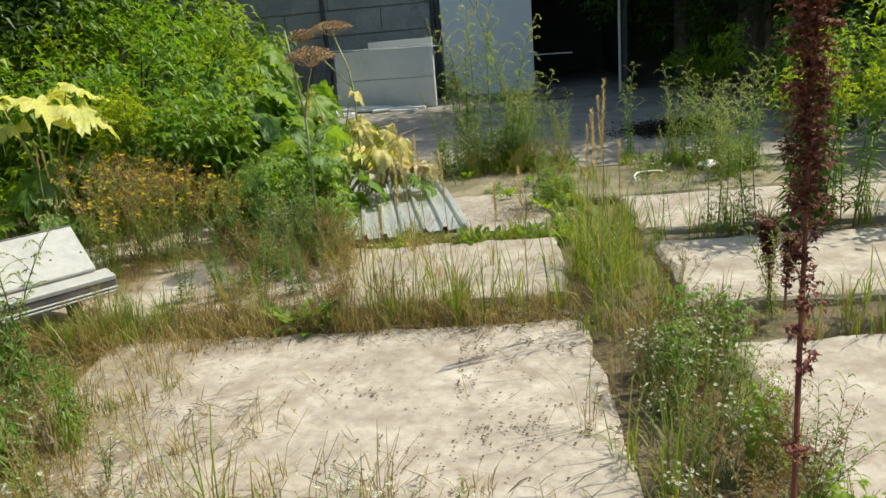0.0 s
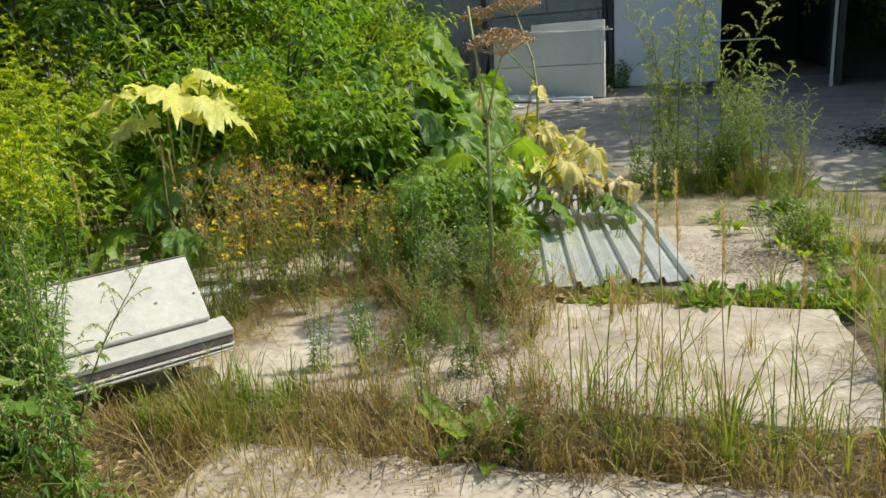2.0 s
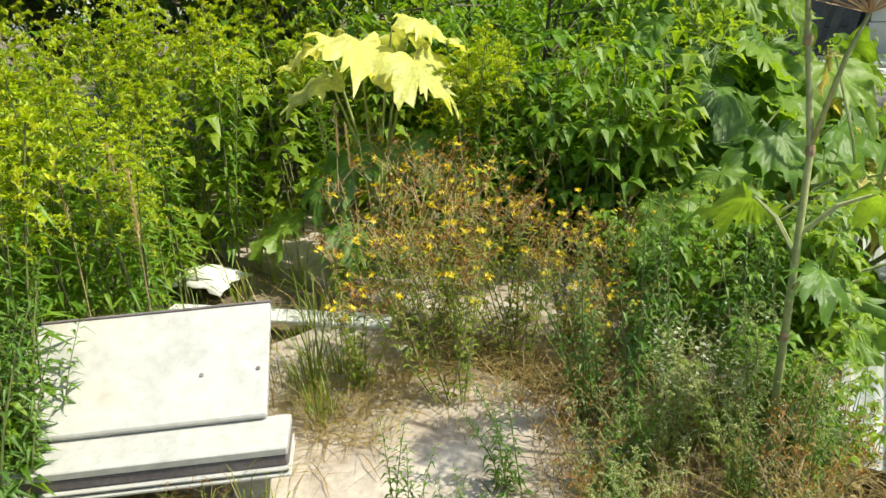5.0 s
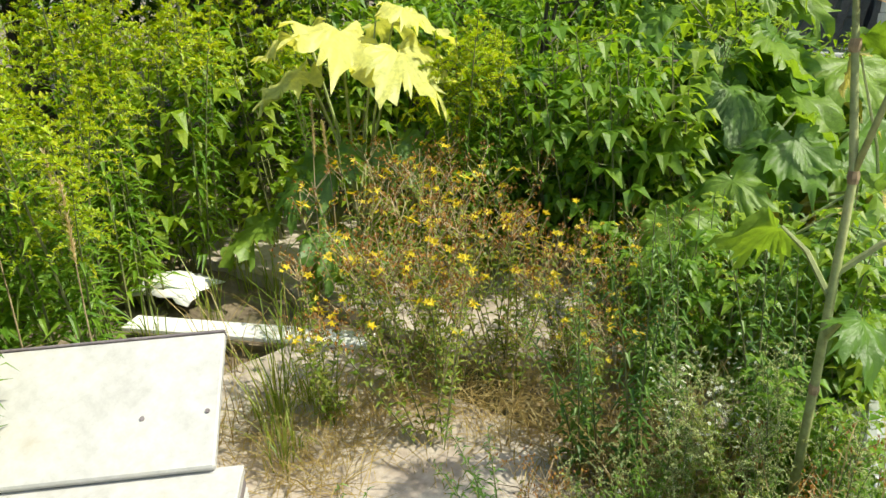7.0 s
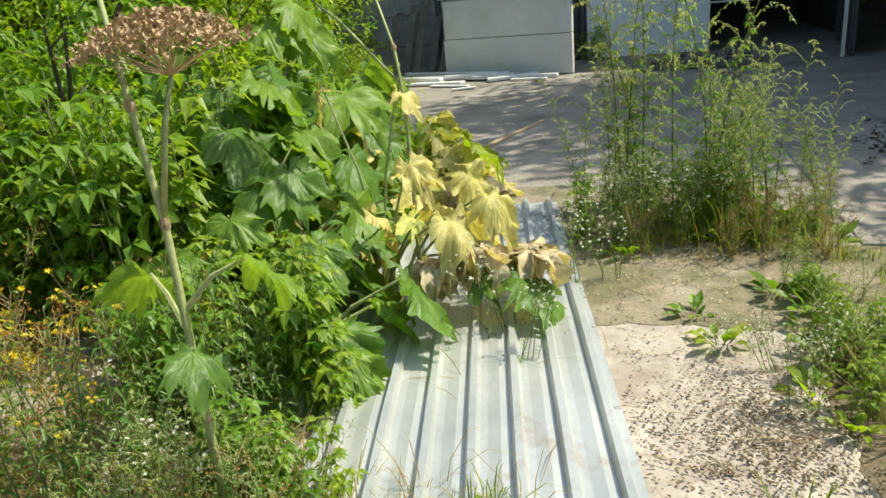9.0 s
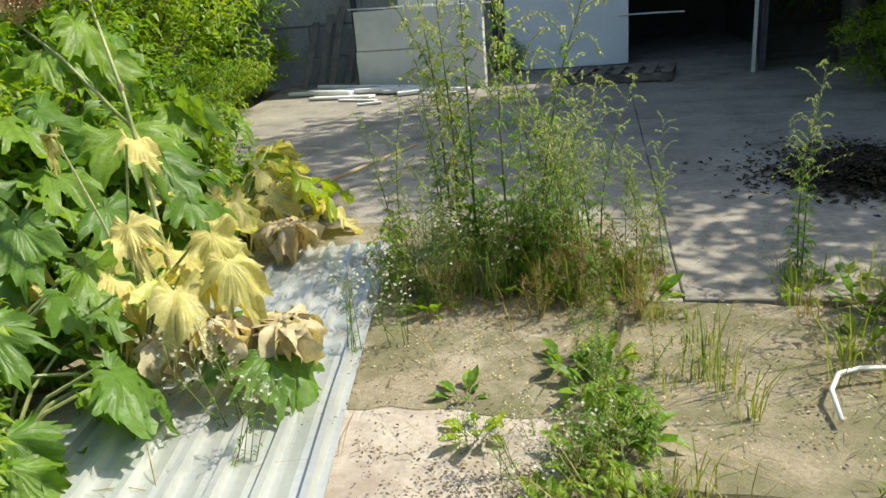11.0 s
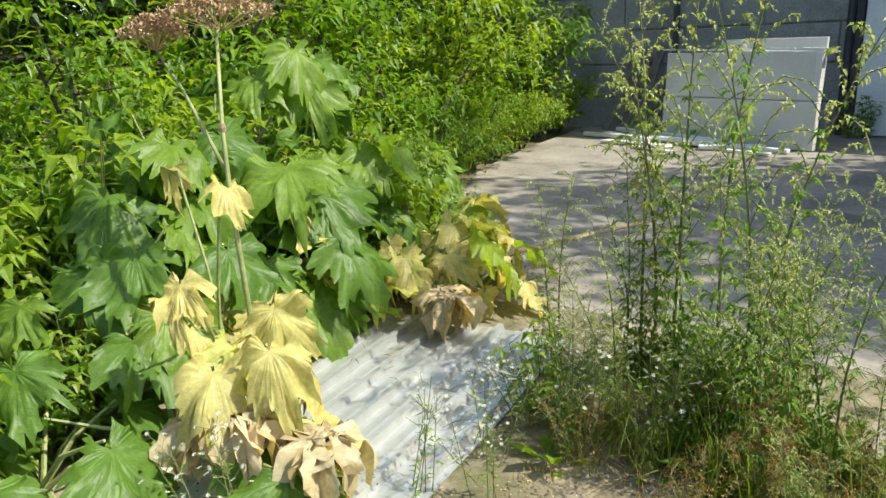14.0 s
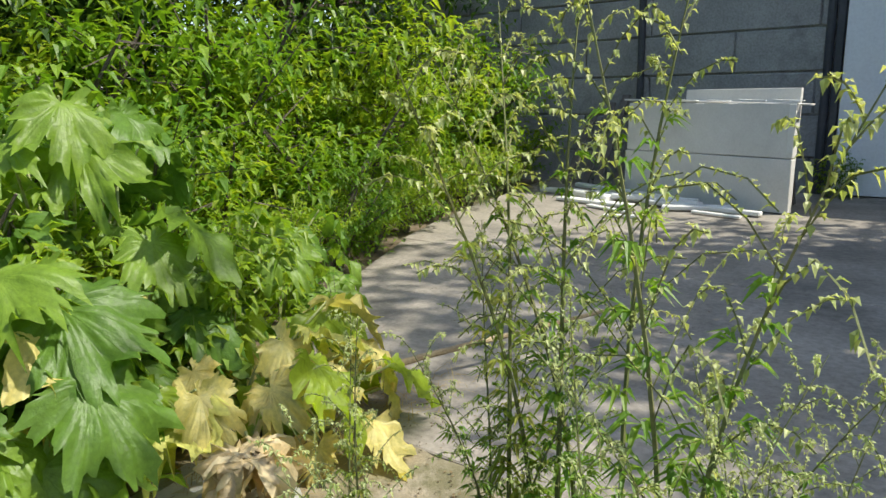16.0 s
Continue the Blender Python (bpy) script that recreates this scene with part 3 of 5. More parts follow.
def corrugated(name, label, x0, y0, width, length, yaw, z, ribs, phase=0.0):
    """A trapezoid-ribbed zinc sheet, slightly bowed."""
    g = thing(name, label, "metal sheet", "metal sheets")
    g.matrix_basis = pose(x0, y0, z, 0, 0, yaw)
    prof = []
    step = width / ribs
    for k in range(ribs):
        x = k * step
        for dx, h in ((0.0, 0), (0.50, 0), (0.58, 1), (0.74, 1), (0.82, 0)):
            prof.append((x + dx * step, h * 0.034))
        prof.append((x + 0.28 * step, 0.006))
    prof = sorted(prof) + [(width, 0.0)]
    rows = 30
    s = Shape()
    for j in range(rows + 1):
        y = length * j / rows
        for x, h in prof:
            bow = 0.012 * math.sin(y * 2.1 + phase) + 0.01 * noise.noise(Vector((x * 3, y * 2, phase)))
            s.v.append((x, y, 0.02 + h + bow + 0.01))
    n = len(prof)
    s.f = [(j * n + i, j * n + i + 1, (j + 1) * n + i + 1, (j + 1) * n + i) for j in range(rows) for i in range(n - 1)]
    ob = part("ribbed_sheet", s, ZINC, g)
    sm = ob.modifiers.new("thick", "SOLIDIFY")
    sm.thickness = 0.0025
    return g


corrugated("metal_sheet", "weathered ribbed zinc roofing sheet lying on the concrete", -1.347, 5.18, 1.1, 3.1, 11, 0.0, 7)


def fallen_cabinet():
    u, w = Vector((-0.68, -0.733, 0)), Vector((-0.733, 0.68, 0))
    o = Vector((-2.46, 4.06, 0))
    yaw = math.degrees(math.atan2(u.y, u.x))
    g = thing("fallen_cabinet_door", "white lacquered panels fallen in the weeds like a bench", "panel")
    g.matrix_basis = pose(o.x, o.y, 0, 0, 0, yaw)
    # here x runs along the panels and -y runs back from the front edge
    for z, t in ((0.236, 0.03), (0.171, 0.012), (0.15, 0.014)):
        s = Shape()
        s.box(pose(0.6, -0.07, z, -6), 1.2, 0.16, t, 0.004)
        part("ledge_board", s, PANEL_WHITE, g)
    s = Shape()
    s.box(pose(0.6, -0.072, 0.2, -6), 1.195, 0.15, 0.042, 0.006)
    part("seal", s, RUBBER, g, "dark grey rubber seal strip")
    s = Shape()
    s.box(pose(0.67, -0.30, 0.385, -33), 1.2, 0.42, 0.03, 0.006)
    part("back_panel", s, PANEL_WHITE, g)
    s = Shape()
    s.box(pose(0.67, -0.30, 0.385, -33) @ pose(0, -0.213, 0.002), 1.2, 0.008, 0.034, 0.002)
    part("edge_seal", s, RUBBER, g, "dark grey seal along the upper edge")
    for x, q in ((0.10, 0.046), (0.28, 0.05)):
        s = Shape()
        m = pose(0.72, -0.30, 0.385, -33) @ pose(x - 0.72, q, 0.016)
        s.tube([m @ Vector((0, 0, 0)), m @ Vector((0, 0, 0.004))], 0.007, 8)
        part("screw", s, RUBBER, g)
    for k in range(2):
        s = Shape()
        s.box(pose(0.25 + 0.7 * k, -0.1, 0.06), 0.07, 0.12, 0.13, 0.01)
        s.box(pose(0.25 + 0.7 * k, -0.42, 0.2), 0.07, 0.06, 0.42, 0.01)
        part("timber_support", s, WOOD, g)


fallen_cabinet()


def crumpled(name, x, y, sx, sy, h, yaw, label):
    s = Shape()
    n = 9
    r = random.Random(name + str(x))
    for j in range(n):
        for i in range(n):
            u, v = i / (n - 1) - 0.5, j / (n - 1) - 0.5
            z = h * max(0, 1 - 2.2 * (u * u + v * v)) * (0.85 + 0.3 * r.random()) + 0.01
            s.v.append((u * sx + r.uniform(-0.02, 0.02), v * sy + r.uniform(-0.02, 0.02), z))
    s.f = [(j * n + i, j * n + i + 1, (j + 1) * n + i + 1, (j + 1) * n + i) for j in range(n - 1) for i in range(n - 1)]
    ob = solid(name, s, PLASTIC, label, "plastic scrap", group="white scraps", smooth=True)
    ob.matrix_basis = pose(x, y, 0.0, 0, 0, yaw)
    sm = ob.modifiers.new("thick", "SOLIDIFY")
    sm.thickness = 0.006


crumpled("plastic_scrap", -4.46, 4.95, 0.42, 0.3, 0.085, 20, "crumpled white plastic scrap on bare concrete")
crumpled("plastic_scrap", -2.66, 6.22, 0.3, 0.12, 0.04, 60, "small white plastic scrap under the weeds")
crumpled("plastic_scrap", -2.2, 6.05, 0.2, 0.14, 0.05, 10, "small white plastic scrap under the weeds")
crumpled("plastic_scrap", 2.05, 7.15, 0.25, 0.18, 0.07, 40, "small white plastic scrap under the weeds")
board("white_board", (-4.25, 4.60, 0.02), (-3.15, 5.16, 0.02), 0.13, 0.025, PLASTIC, "narrow white board lying in the weeds", "board")
s = Shape()
bend = [Vector((1.24, 6.62, 0.03)), Vector((1.25, 6.78, 0.05)), Vector((1.30, 6.88, 0.06)), Vector((1.38, 6.92, 0.06)), Vector((1.5, 6.95, 0.05)), Vector((1.58, 7.0, 0.03))]
s.tube(bend, 0.009, 8)
solid("bent_pipe", s, PLASTIC, "short bent white plastic pipe on mossy concrete", "pipe", smooth=True)
s = Shape()
s.tube([(-2.0, 8.75, 0.10), (-1.7, 9.5, 0.15), (-1.2, 10.6, 0.2)], [0.022, 0.018, 0.012], 7)
solid("fallen_stalk", s, DRYSTEM, "pale dry fallen hogweed stalk on the concrete", "stalk")
s = Shape()
s.tube([(-2.55, 7.7, 0.0), (-2.57, 7.74, 0.2), (-2.64, 7.78, 0.36)], [0.012, 0.011, 0.009], 6)
solid("broken_stalk", s, DRYSTEM, "short broken dry stalk standing in soil", "stalk")


# ---- plants ----
def foliage(name, shape, material, parent, label=""):
    """A joined mass of leaves, flowers or seeds too small to pick apart."""
    return tagged(part(name, shape, material, parent, label), kind="stuff")


def goldenrod(i):
    r = random.Random(100 + i)
    g = thing("goldenrod", "tall goldenrod with narrow green leaves and yellow plume", "plant", "goldenrods")
    tw, lf, fl = Shape(), Shape(), Shape()
    for k in range(3):
        b = Vector((r.uniform(-0.09, 0.09), r.uniform(-0.09, 0.09), 0))
        h = r.uniform(0.95, 1.3)
        lean = Vector((r.uniform(-0.16, 0.16), r.uniform(-0.16, 0.16), 0))
        at = lambda t: b + lean * t * t + Vector((0, 0, h * t))
        st = Shape()
        st.tube([at(t / 5) for t in range(6)], [0.005, 0.005, 0.0045, 0.004, 0.003, 0.002], 4)
        part("stem", st, STEM, g)
        n = 46
        for j in range(n):
            t = 0.12 + 0.72 * j / n
            a = j * 2.4 + r.uniform(-0.3, 0.3)
            lf.blade(at(t), around(a, r.uniform(-0.1, 0.6)), r.uniform(0.1, 0.16) * (1.1 - 0.45 * t), 0.021, r.uniform(0.1, 0.5))
        for j in range(15):
            t = 0.74 + 0.26 * j / 15
            a = j * 2.4 + r.uniform(-0.4, 0.4)
            L = 0.2 * (1.08 - (t - 0.74) / 0.26) * r.uniform(0.7, 1.15)
            p = at(t)
            d = around(a, 0.55)
            q = [p, p + d * L * 0.55, p + around(a, 0.0) * L * 0.8 + Vector((0, 0, L * 0.26)), p + around(a, 0) * L + Vector((0, 0, L * 0.04))]
            tw.tube(q, 0.0014, 3)
            for m in range(20):
                u = 0.35 + m / 20 * 2.64
                k0 = int(u)
                c = q[k0].lerp(q[k0 + 1], u - k0)
                fl.blade(c, around(r.uniform(0, 6.28), r.uniform(0.2, 1.3)), r.uniform(0.018, 0.034), 0.013, 0.1)
    foliage("twig", tw, STEM, g), foliage("foliage", lf, L_GREEN, g), foliage("plume", fl, L_GOLD, g, "yellow-green flower plume")
    return g


def willow_weed(i):
    """An upright herb, all narrow leaves from foot to tip, not yet in flower."""
    r = random.Random(150 + i)
    g = thing("narrowleaf_weed", "upright weed with narrow pointed green leaves", "plant", "narrowleaf weeds")
    lf = Shape()
    for k in range(4):
        b = Vector((r.uniform(-0.1, 0.1), r.uniform(-0.1, 0.1), 0))
        h = r.uniform(0.75, 1.15)
        lean = Vector((r.uniform(-0.2, 0.2), r.uniform(-0.2, 0.2), 0))
        at = lambda t: b + lean * t * t + Vector((0, 0, h * t))
        st = Shape()
        st.tube([at(t / 5) for t in range(6)], [0.005, 0.005, 0.0045, 0.004, 0.003, 0.0015], 4)
        part("stem", st, STEM, g)
        for j in range(58):
            t = 0.06 + 0.94 * j / 58
            L = r.uniform(0.09, 0.15) * (1.15 - 0.7 * t)
            lf.blade(at(t), around(j * 2.4 + r.uniform(-0.4, 0.4), r.uniform(-0.2, 0.7)), L, L * 0.2, r.uniform(0.15, 0.6), 0.3)
    foliage("foliage", lf, (L_GREEN, L_MID, L_MID)[i % 3], g)
    return g


def mugwort(i):
    r = random.Random(200 + i)
    g = thing("mugwort", "slender mugwort with silvery green drooping flower spikes", "plant", "mugworts")
    tw, lf, fl = Shape(), Shape(), Shape()
    for k in range(r.choice((2, 3))):
        b = Vector((r.uniform(-0.07, 0.07), r.uniform(-0.07, 0.07), 0))
        h = r.uniform(0.8, 1.12)
        lean = Vector((r.uniform(-0.3, 0.3), r.uniform(-0.3, 0.3), 0))
        sway = r.uniform(0, 6.28)
        at = lambda t: b + lean * t * t + Vector((math.sin(sway + t * 5) * 0.012, math.cos(sway + t * 4) * 0.012, h * t))
        st = Shape()
        st.tube([at(t / 8) for t in range(9)], [0.0045, 0.0042, 0.004, 0.0036, 0.003, 0.0026, 0.002, 0.0014, 0.0008], 4)
        part("stem", st, STEM, g)
        for j in range(40):
            t = 0.03 + 0.75 * (j / 40) ** 1.5
            a = j * 2.4
            L = r.uniform(0.05, 0.095) * (1.2 - 0.9 * t)
            d = around(a, r.uniform(0, 0.5))
            for off in (-0.8, -0.4, 0, 0.4, 0.8):
                lf.blade(at(t) + d * L * 0.25, around(a + off, r.uniform(-0.2, 0.5)), L * (1 - abs(off) * 0.45), 0.009, 0.4)
        for j in range(17):
            t = 0.42 + 0.58 * j / 17
            a = j * 2.4 + r.uniform(-0.5, 0.5)
            L = r.uniform(0.07, 0.2) * (1.45 - t)
            p = at(t)
            flat = around(a, 0)
            hook = r.uniform(0.0, 0.55)
            q = [p, p + around(a, 0.95) * L * 0.45, p + flat * L * 0.55 + Vector((0, 0, L * (0.72 - 0.3 * hook))), p + flat * L * 0.9 + Vector((0, 0, L * (0.95 - hook))), p + flat * L * 1.15 + Vector((0, 0, L * (1.02 - 1.7 * hook)))]
            tw.tube(q, 0.0011, 3)
            for m in range(26):
                u = 0.3 + m / 26 * 3.69
                k0 = int(u)
                fl.blade(q[k0].lerp(q[k0 + 1], u - k0), around(r.uniform(0, 6.28), r.uniform(-1.2, 0.8)), r.uniform(0.007, 0.0145), 0.0075, 0.3)
    foliage("twig", tw, STEM, g), foliage("foliage", lf, (L_GREEN, L_GRASS)[i % 2], g), foliage("flower_spike", fl, L_GREY, g, "silvery green flower spikes")
    return g


def st_johns_wort(i, bloom=0.24):
    r = random.Random(300 + i)
    if bloom:
        g = thing("flowering_herb", "bushy herb with small yellow flowers and rusty seed heads", "plant", "yellow flowering herbs")
    else:
        g = thing("withered_weed", "withering bushy weed with rusty brown seed heads", "plant", "withered weeds")
    tw, lf, fl, hd = Shape(), Shape(), Shape(), Shape()
    for k in range(9):
        st = Shape()
        b = Vector((r.uniform(-0.05, 0.05), r.uniform(-0.05, 0.05), 0))
        h = r.uniform(0.6, 0.95)
        lean = Vector((r.uniform(-0.3, 0.3), r.uniform(-0.3, 0.3), 0))
        at = lambda t: b + lean * t + Vector((0, 0, h * t * (1 - 0.08 * t)))
        st.tube([at(t / 4) for t in range(5)], [0.003, 0.003, 0.0025, 0.002, 0.0015], 3)
        part("stem", st, (DRYSTEM, STEM)[k % 2], g)
        for j in range(34):
            t = 0.1 + 0.82 * j / 34
            lf.blade(at(t), around(j * 1.9 + r.uniform(-0.5, 0.5), r.uniform(0, 0.7)), r.uniform(0.03, 0.06), 0.016, 0.2)
        for j in range(7):
            a = r.uniform(0, 6.28)
            p = at(r.uniform(0.75, 0.95))
            q = p + around(a, 0.8) * r.uniform(0.06, 0.13)
            tw.tube([p, q], 0.0012, 3)
            if r.random() < bloom:
                for _ in range(3):
                    fl.star(q + Vector((r.uniform(-0.02, 0.02), r.uniform(-0.02, 0.02), r.uniform(0, 0.02))), r.uniform(0.014, 0.022), 5, around(r.uniform(0, 6.28), 1.0), r)
            else:
                for _ in range(7):
                    hd.blade(q + Vector((r.uniform(-0.025, 0.025), r.uniform(-0.025, 0.025), r.uniform(-0.02, 0.02))), around(r.uniform(0, 6.28), r.uniform(0.3, 1.4)), 0.017, 0.009, 0)
    foliage("twig", tw, DRYSTEM, g), foliage("foliage", lf, L_GRASS if bloom else L_OLIVE, g), foliage("seed_head", hd, L_BROWNHEAD, g, "rusty brown seed heads")
    if bloom:
        foliage("flower", fl, L_FLOWER, g, "small yellow flowers")
    return g


def fleabane(i):
    r = random.Random(400 + i)
    g = thing("fleabane", "thin branching weed with many tiny white flowers", "plant", "white flowered weeds")
    tw, lf, fl = Shape(), Shape(), Shape()
    for k in range(5):
        b = Vector((r.uniform(-0.06, 0.06), r.uniform(-0.06, 0.06), 0))
        tip = b + Vector((r.uniform(-0.16, 0.16), r.uniform(-0.16, 0.16), r.uniform(0.32, 0.5)))
        st = Shape()
        st.tube([b, b.lerp(tip, 0.5), tip], [0.0028, 0.0022, 0.0012], 3)
        part("stem", st, STEM, g)
        for j in range(9):
            t = r.uniform(0.1, 0.8)
            lf.blade(b.lerp(tip, t), around(r.uniform(0, 6.28), 0.4), r.uniform(0.03, 0.06), 0.009, 0.3)
        for j in range(8):
            p = b.lerp(tip, r.uniform(0.6, 0.95))
            q = p + around(r.uniform(0, 6.28), 0.7) * r.uniform(0.05, 0.12)
            tw.tube([p, q], 0.001, 3)
            fl.star(q, r.uniform(0.008, 0.0135), 6, around(r.uniform(0, 6.28), 1.1), r)
    foliage("twig", tw, STEM, g), foliage("foliage", lf, L_GREEN, g), foliage("flower", fl, L_WHITE, g, "tiny white flowers")
    return g


def dock(i):
    r = random.Random(500 + i)
    g = thing("broadleaf_weed", "low rosette of broad upright green dock leaves", "plant", "broadleaf weeds")
    lf, st = Shape(), Shape()
    for k in range(13):
        a = k * 2.4 + r.uniform(-0.4, 0.4)
        d = around(a, r.uniform(0.35, 1.1))
        L = r.uniform(0.09, 0.19)
        b = Vector((math.cos(a) * 0.02, math.sin(a) * 0.02, 0))
        st.tube([b, b + d * L * 0.4], 0.003, 3)
        p = b + d * L * 0.35
        m1, m2, tip = p + d * L * 0.3, p + d * L * 0.6 - Vector((0, 0, 0.015)), p + d * L * 0.95 - Vector((0, 0, r.uniform(0.02, 0.07)))
        side = d.cross(Vector((0, 0, 1))).normalized() * L * 0.17
        rise = Vector((0, 0, L * 0.05))
        lf.add([p, m1 + side + rise, m1, m1 - side + rise, m2 + side * 0.85 + rise, m2, m2 - side * 0.85 + rise, tip], [(0, 1, 2), (0, 2, 3), (1, 4, 5, 2), (2, 5, 6, 3), (4, 7, 5), (5, 7, 6)])
    foliage("foliage", lf, L_BRIGHT if i % 2 else L_GREEN, g), foliage("leaf_stalk", st, STEM, g)
    return g


def sapling(i):
    """A leafy herb with paired broad toothed leaves."""
    r = random.Random(600 + i)
    g = thing("leafy_weed", "leafy green weed with broad pointed leaves", "plant", "leafy weeds")
    tw, lf = Shape(), Shape()
    for k in range(4):
        b = Vector((r.uniform(-0.12, 0.12), r.uniform(-0.12, 0.12), 0))
        tip = b + Vector((r.uniform(-0.25, 0.25), r.uniform(-0.25, 0.25), r.uniform(0.7, 1.1)))
        st = Shape()
        st.tube([b, b.lerp(tip, 0.5) + Vector((0, 0, 0.05)), tip], [0.005, 0.004, 0.002], 4)
        part("stem", st, STEM, g)
        for j in range(16):
            t = 0.15 + 0.85 * j / 16
            a = j * 2.4 + r.uniform(-0.4, 0.4)
            p = b.lerp(tip, t)
            d = around(a, r.uniform(0.0, 0.5))
            L = r.uniform(0.08, 0.13)
            q = p + d * L * 0.8
            tw.tube([p, q], 0.0012, 3)
            for off, sc in ((0, 1), (1.1, 0.8), (-1.1, 0.8)):
                lf.blade(q, around(a + off, r.uniform(-0.5, 0.2)), L * sc, L * 0.55 * sc, r.uniform(0.1, 0.5), 0.15)
    foliage("leaf_stalk", tw, STEM, g), foliage("foliage", lf, L_GREEN if i % 2 else L_BRIGHT, g)
    return g


def bush(i):
    """A shrub: tapered trunks, limbs, and a crown of many small leaves in uneven sprays."""
    r = random.Random(700 + i)
    g = thing("shrub", "dense green shrub with many small pointed leaves", "shrub", "shrubs by the yard")
    lf = Shape()
    tips = []
    for k in range(7):
        a = r.uniform(0, 6.28)
        b = Vector((math.cos(a) * 0.12, math.sin(a) * 0.12, 0))
        m = b + around(a, 1.1) * r.uniform(0.7, 1.0)
        e = m + around(a + r.uniform(-0.6, 0.6), r.uniform(0.5, 1.2)) * r.uniform(0.6, 1.1)
        st = Shape()
        st.tube([b, m, e], [0.035, 0.024, 0.008], 5)
        for j in range(9):
            t = r.uniform(0.25, 1)
            p = b.lerp(m, t * 2) if t < 0.5 else m.lerp(e, t * 2 - 1)
            q = p + around(r.uniform(0, 6.28), r.uniform(-0.35, 0.9)) * r.uniform(0.35, 0.75)
            st.tube([p, q], [0.008, 0.003], 3)
            tips.append((p, q))
        part("limb", st, BARK, g)
    for p, q in tips:
        for j in range(40):
            t = r.uniform(0.25, 1.15)
            c = p.lerp(q, t) + Vector((r.gauss(0, 0.09), r.gauss(0, 0.09), r.gauss(0, 0.08)))
            a = r.uniform(0, 6.28)
            lf.blade(c, around(a, r.uniform(-0.7, 0.45)), r.uniform(0.08, 0.16), r.uniform(0.034, 0.066), r.uniform(0.1, 0.5), 0.2)
    foliage("crown", lf, (L_GREEN, L_BRIGHT, L_GREEN, L_BRIGHT)[i % 4], g)
    return g


def tree(i):
    r = random.Random(800 + i)
    g = thing("tree", "tall broadleaf tree with dark dense crown", "tree", "trees round the yard")
    st, lf = Shape(), Shape()
    H = 6.0
    st.tube([(0, 0, -0.1), (0.08, 0.02, 1.5), (-0.05, 0.1, 3.4), (0.05, 0.0, 5.6)], [0.17, 0.13, 0.09, 0.03], 8)
    clumps = []
    for k in range(26):
        z = r.uniform(1.1, 5.3)
        a = r.uniform(0, 6.28)
        L = r.uniform(0.9, 2.1) * (1.15 - abs(z - 3) / 5)
        p = Vector((0, 0.05, z))
        q = p + around(a, r.uniform(0.05, 0.6)) * L
        st.tube([p, p.lerp(q, 0.5) + Vector((0, 0, 0.08)), q], [0.045, 0.03, 0.01], 5)
        for j in range(5):
            clumps.append(p.lerp(q, r.uniform(0.45, 1.1)) + Vector((r.gauss(0, 0.25), r.gauss(0, 0.25), r.gauss(0, 0.22))))
    for c in clumps:
        for j in range(46):
            b = c + Vector((r.gauss(0, 0.22), r.gauss(0, 0.22), r.gauss(0, 0.16)))
            lf.blade(b, around(r.uniform(0, 6.28), r.uniform(-0.8, 0.4)), r.uniform(0.1, 0.19), r.uniform(0.05, 0.09), r.uniform(0.1, 0.5), 0.2)
    part("trunk", st, BARK, g), foliage("crown", lf, L_DEEP, g)
    return g


def hog_leaf(parent, base, tip, size, material, rng, label="", droop=0.25, lobes=7, ripple=0.06):
    """A stalked lobed leaf as its own part, with the stalk."""
    base, tip = Vector(base), Vector(tip)
    s = Shape()
    mid = base.lerp(tip, 0.5) + Vector((0, 0, 0.12 * (tip - base).length))
    k = 0.55 + 0.9 * min(size, 0.5)
    s.tube([base, mid, tip], [0.011 * k, 0.009 * k, 0.006 * k], 5)
    part("leaf_stalk", s, STALK, parent)
    s = Shape()
    way = (tip - base)
    way.z = 0
    way = way.normalized() if way.length > 0.02 else Vector((1, 0, 0))
    way.z = -rng.uniform(0.35, 1.0)
    size *= 0.8
    wide = rng.uniform(0.95, 1.15)
    ripple *= 1.5
    if material is L_YELLOW:
        ripple, way.z, wide, droop = 0.15, way.z * rng.uniform(0.4, 1.5), rng.uniform(0.75, 1.0), droop + rng.uniform(0, 0.5)
    elif material is L_PALE:
        way.z *= 0.35
    if material is L_DRY:
        for _ in range(2):
            s.curled(tip + Vector((rng.uniform(-0.05, 0.05), rng.uniform(-0.05, 0.05), 0.03)), min(size * rng.uniform(0.75, 1.1), tip.z + 0.04), size * rng.uniform(0.6, 0.95), rng)
    else:
        s.lobed(tip - way.normalized() * size * 0.1, way, size, size * wide, rng.choice((4, 5, 6, 7)), rng.uniform(0.14, 0.3), droop, ripple, rng)
    part("leaf", s, material, parent, label, smooth=True)


def hogweed(name, label, x, y, leaves, seed):
    """leaves: (dx, dy, z, size, material, droop)"""
    r = random.Random(seed)
    g = thing(name, label, "plant", "hogweeds")
    g.matrix_basis = pose(x, y, 0)
    for dx, dy, z, size, mat, droop in leaves:
        dry = mat is L_DRY
        hog_leaf(g, (r.uniform(-0.05, 0.05), r.uniform(-0.05, 0.05), 0), (dx, dy, z), size, mat, r, {L_DRY: "dried curled tan leaf", L_YELLOW: "yellowing leaf", L_PALE: "pale yellow leaf"}.get(mat, ""), droop, 7, 0.2 if dry else 0.07)
    return g


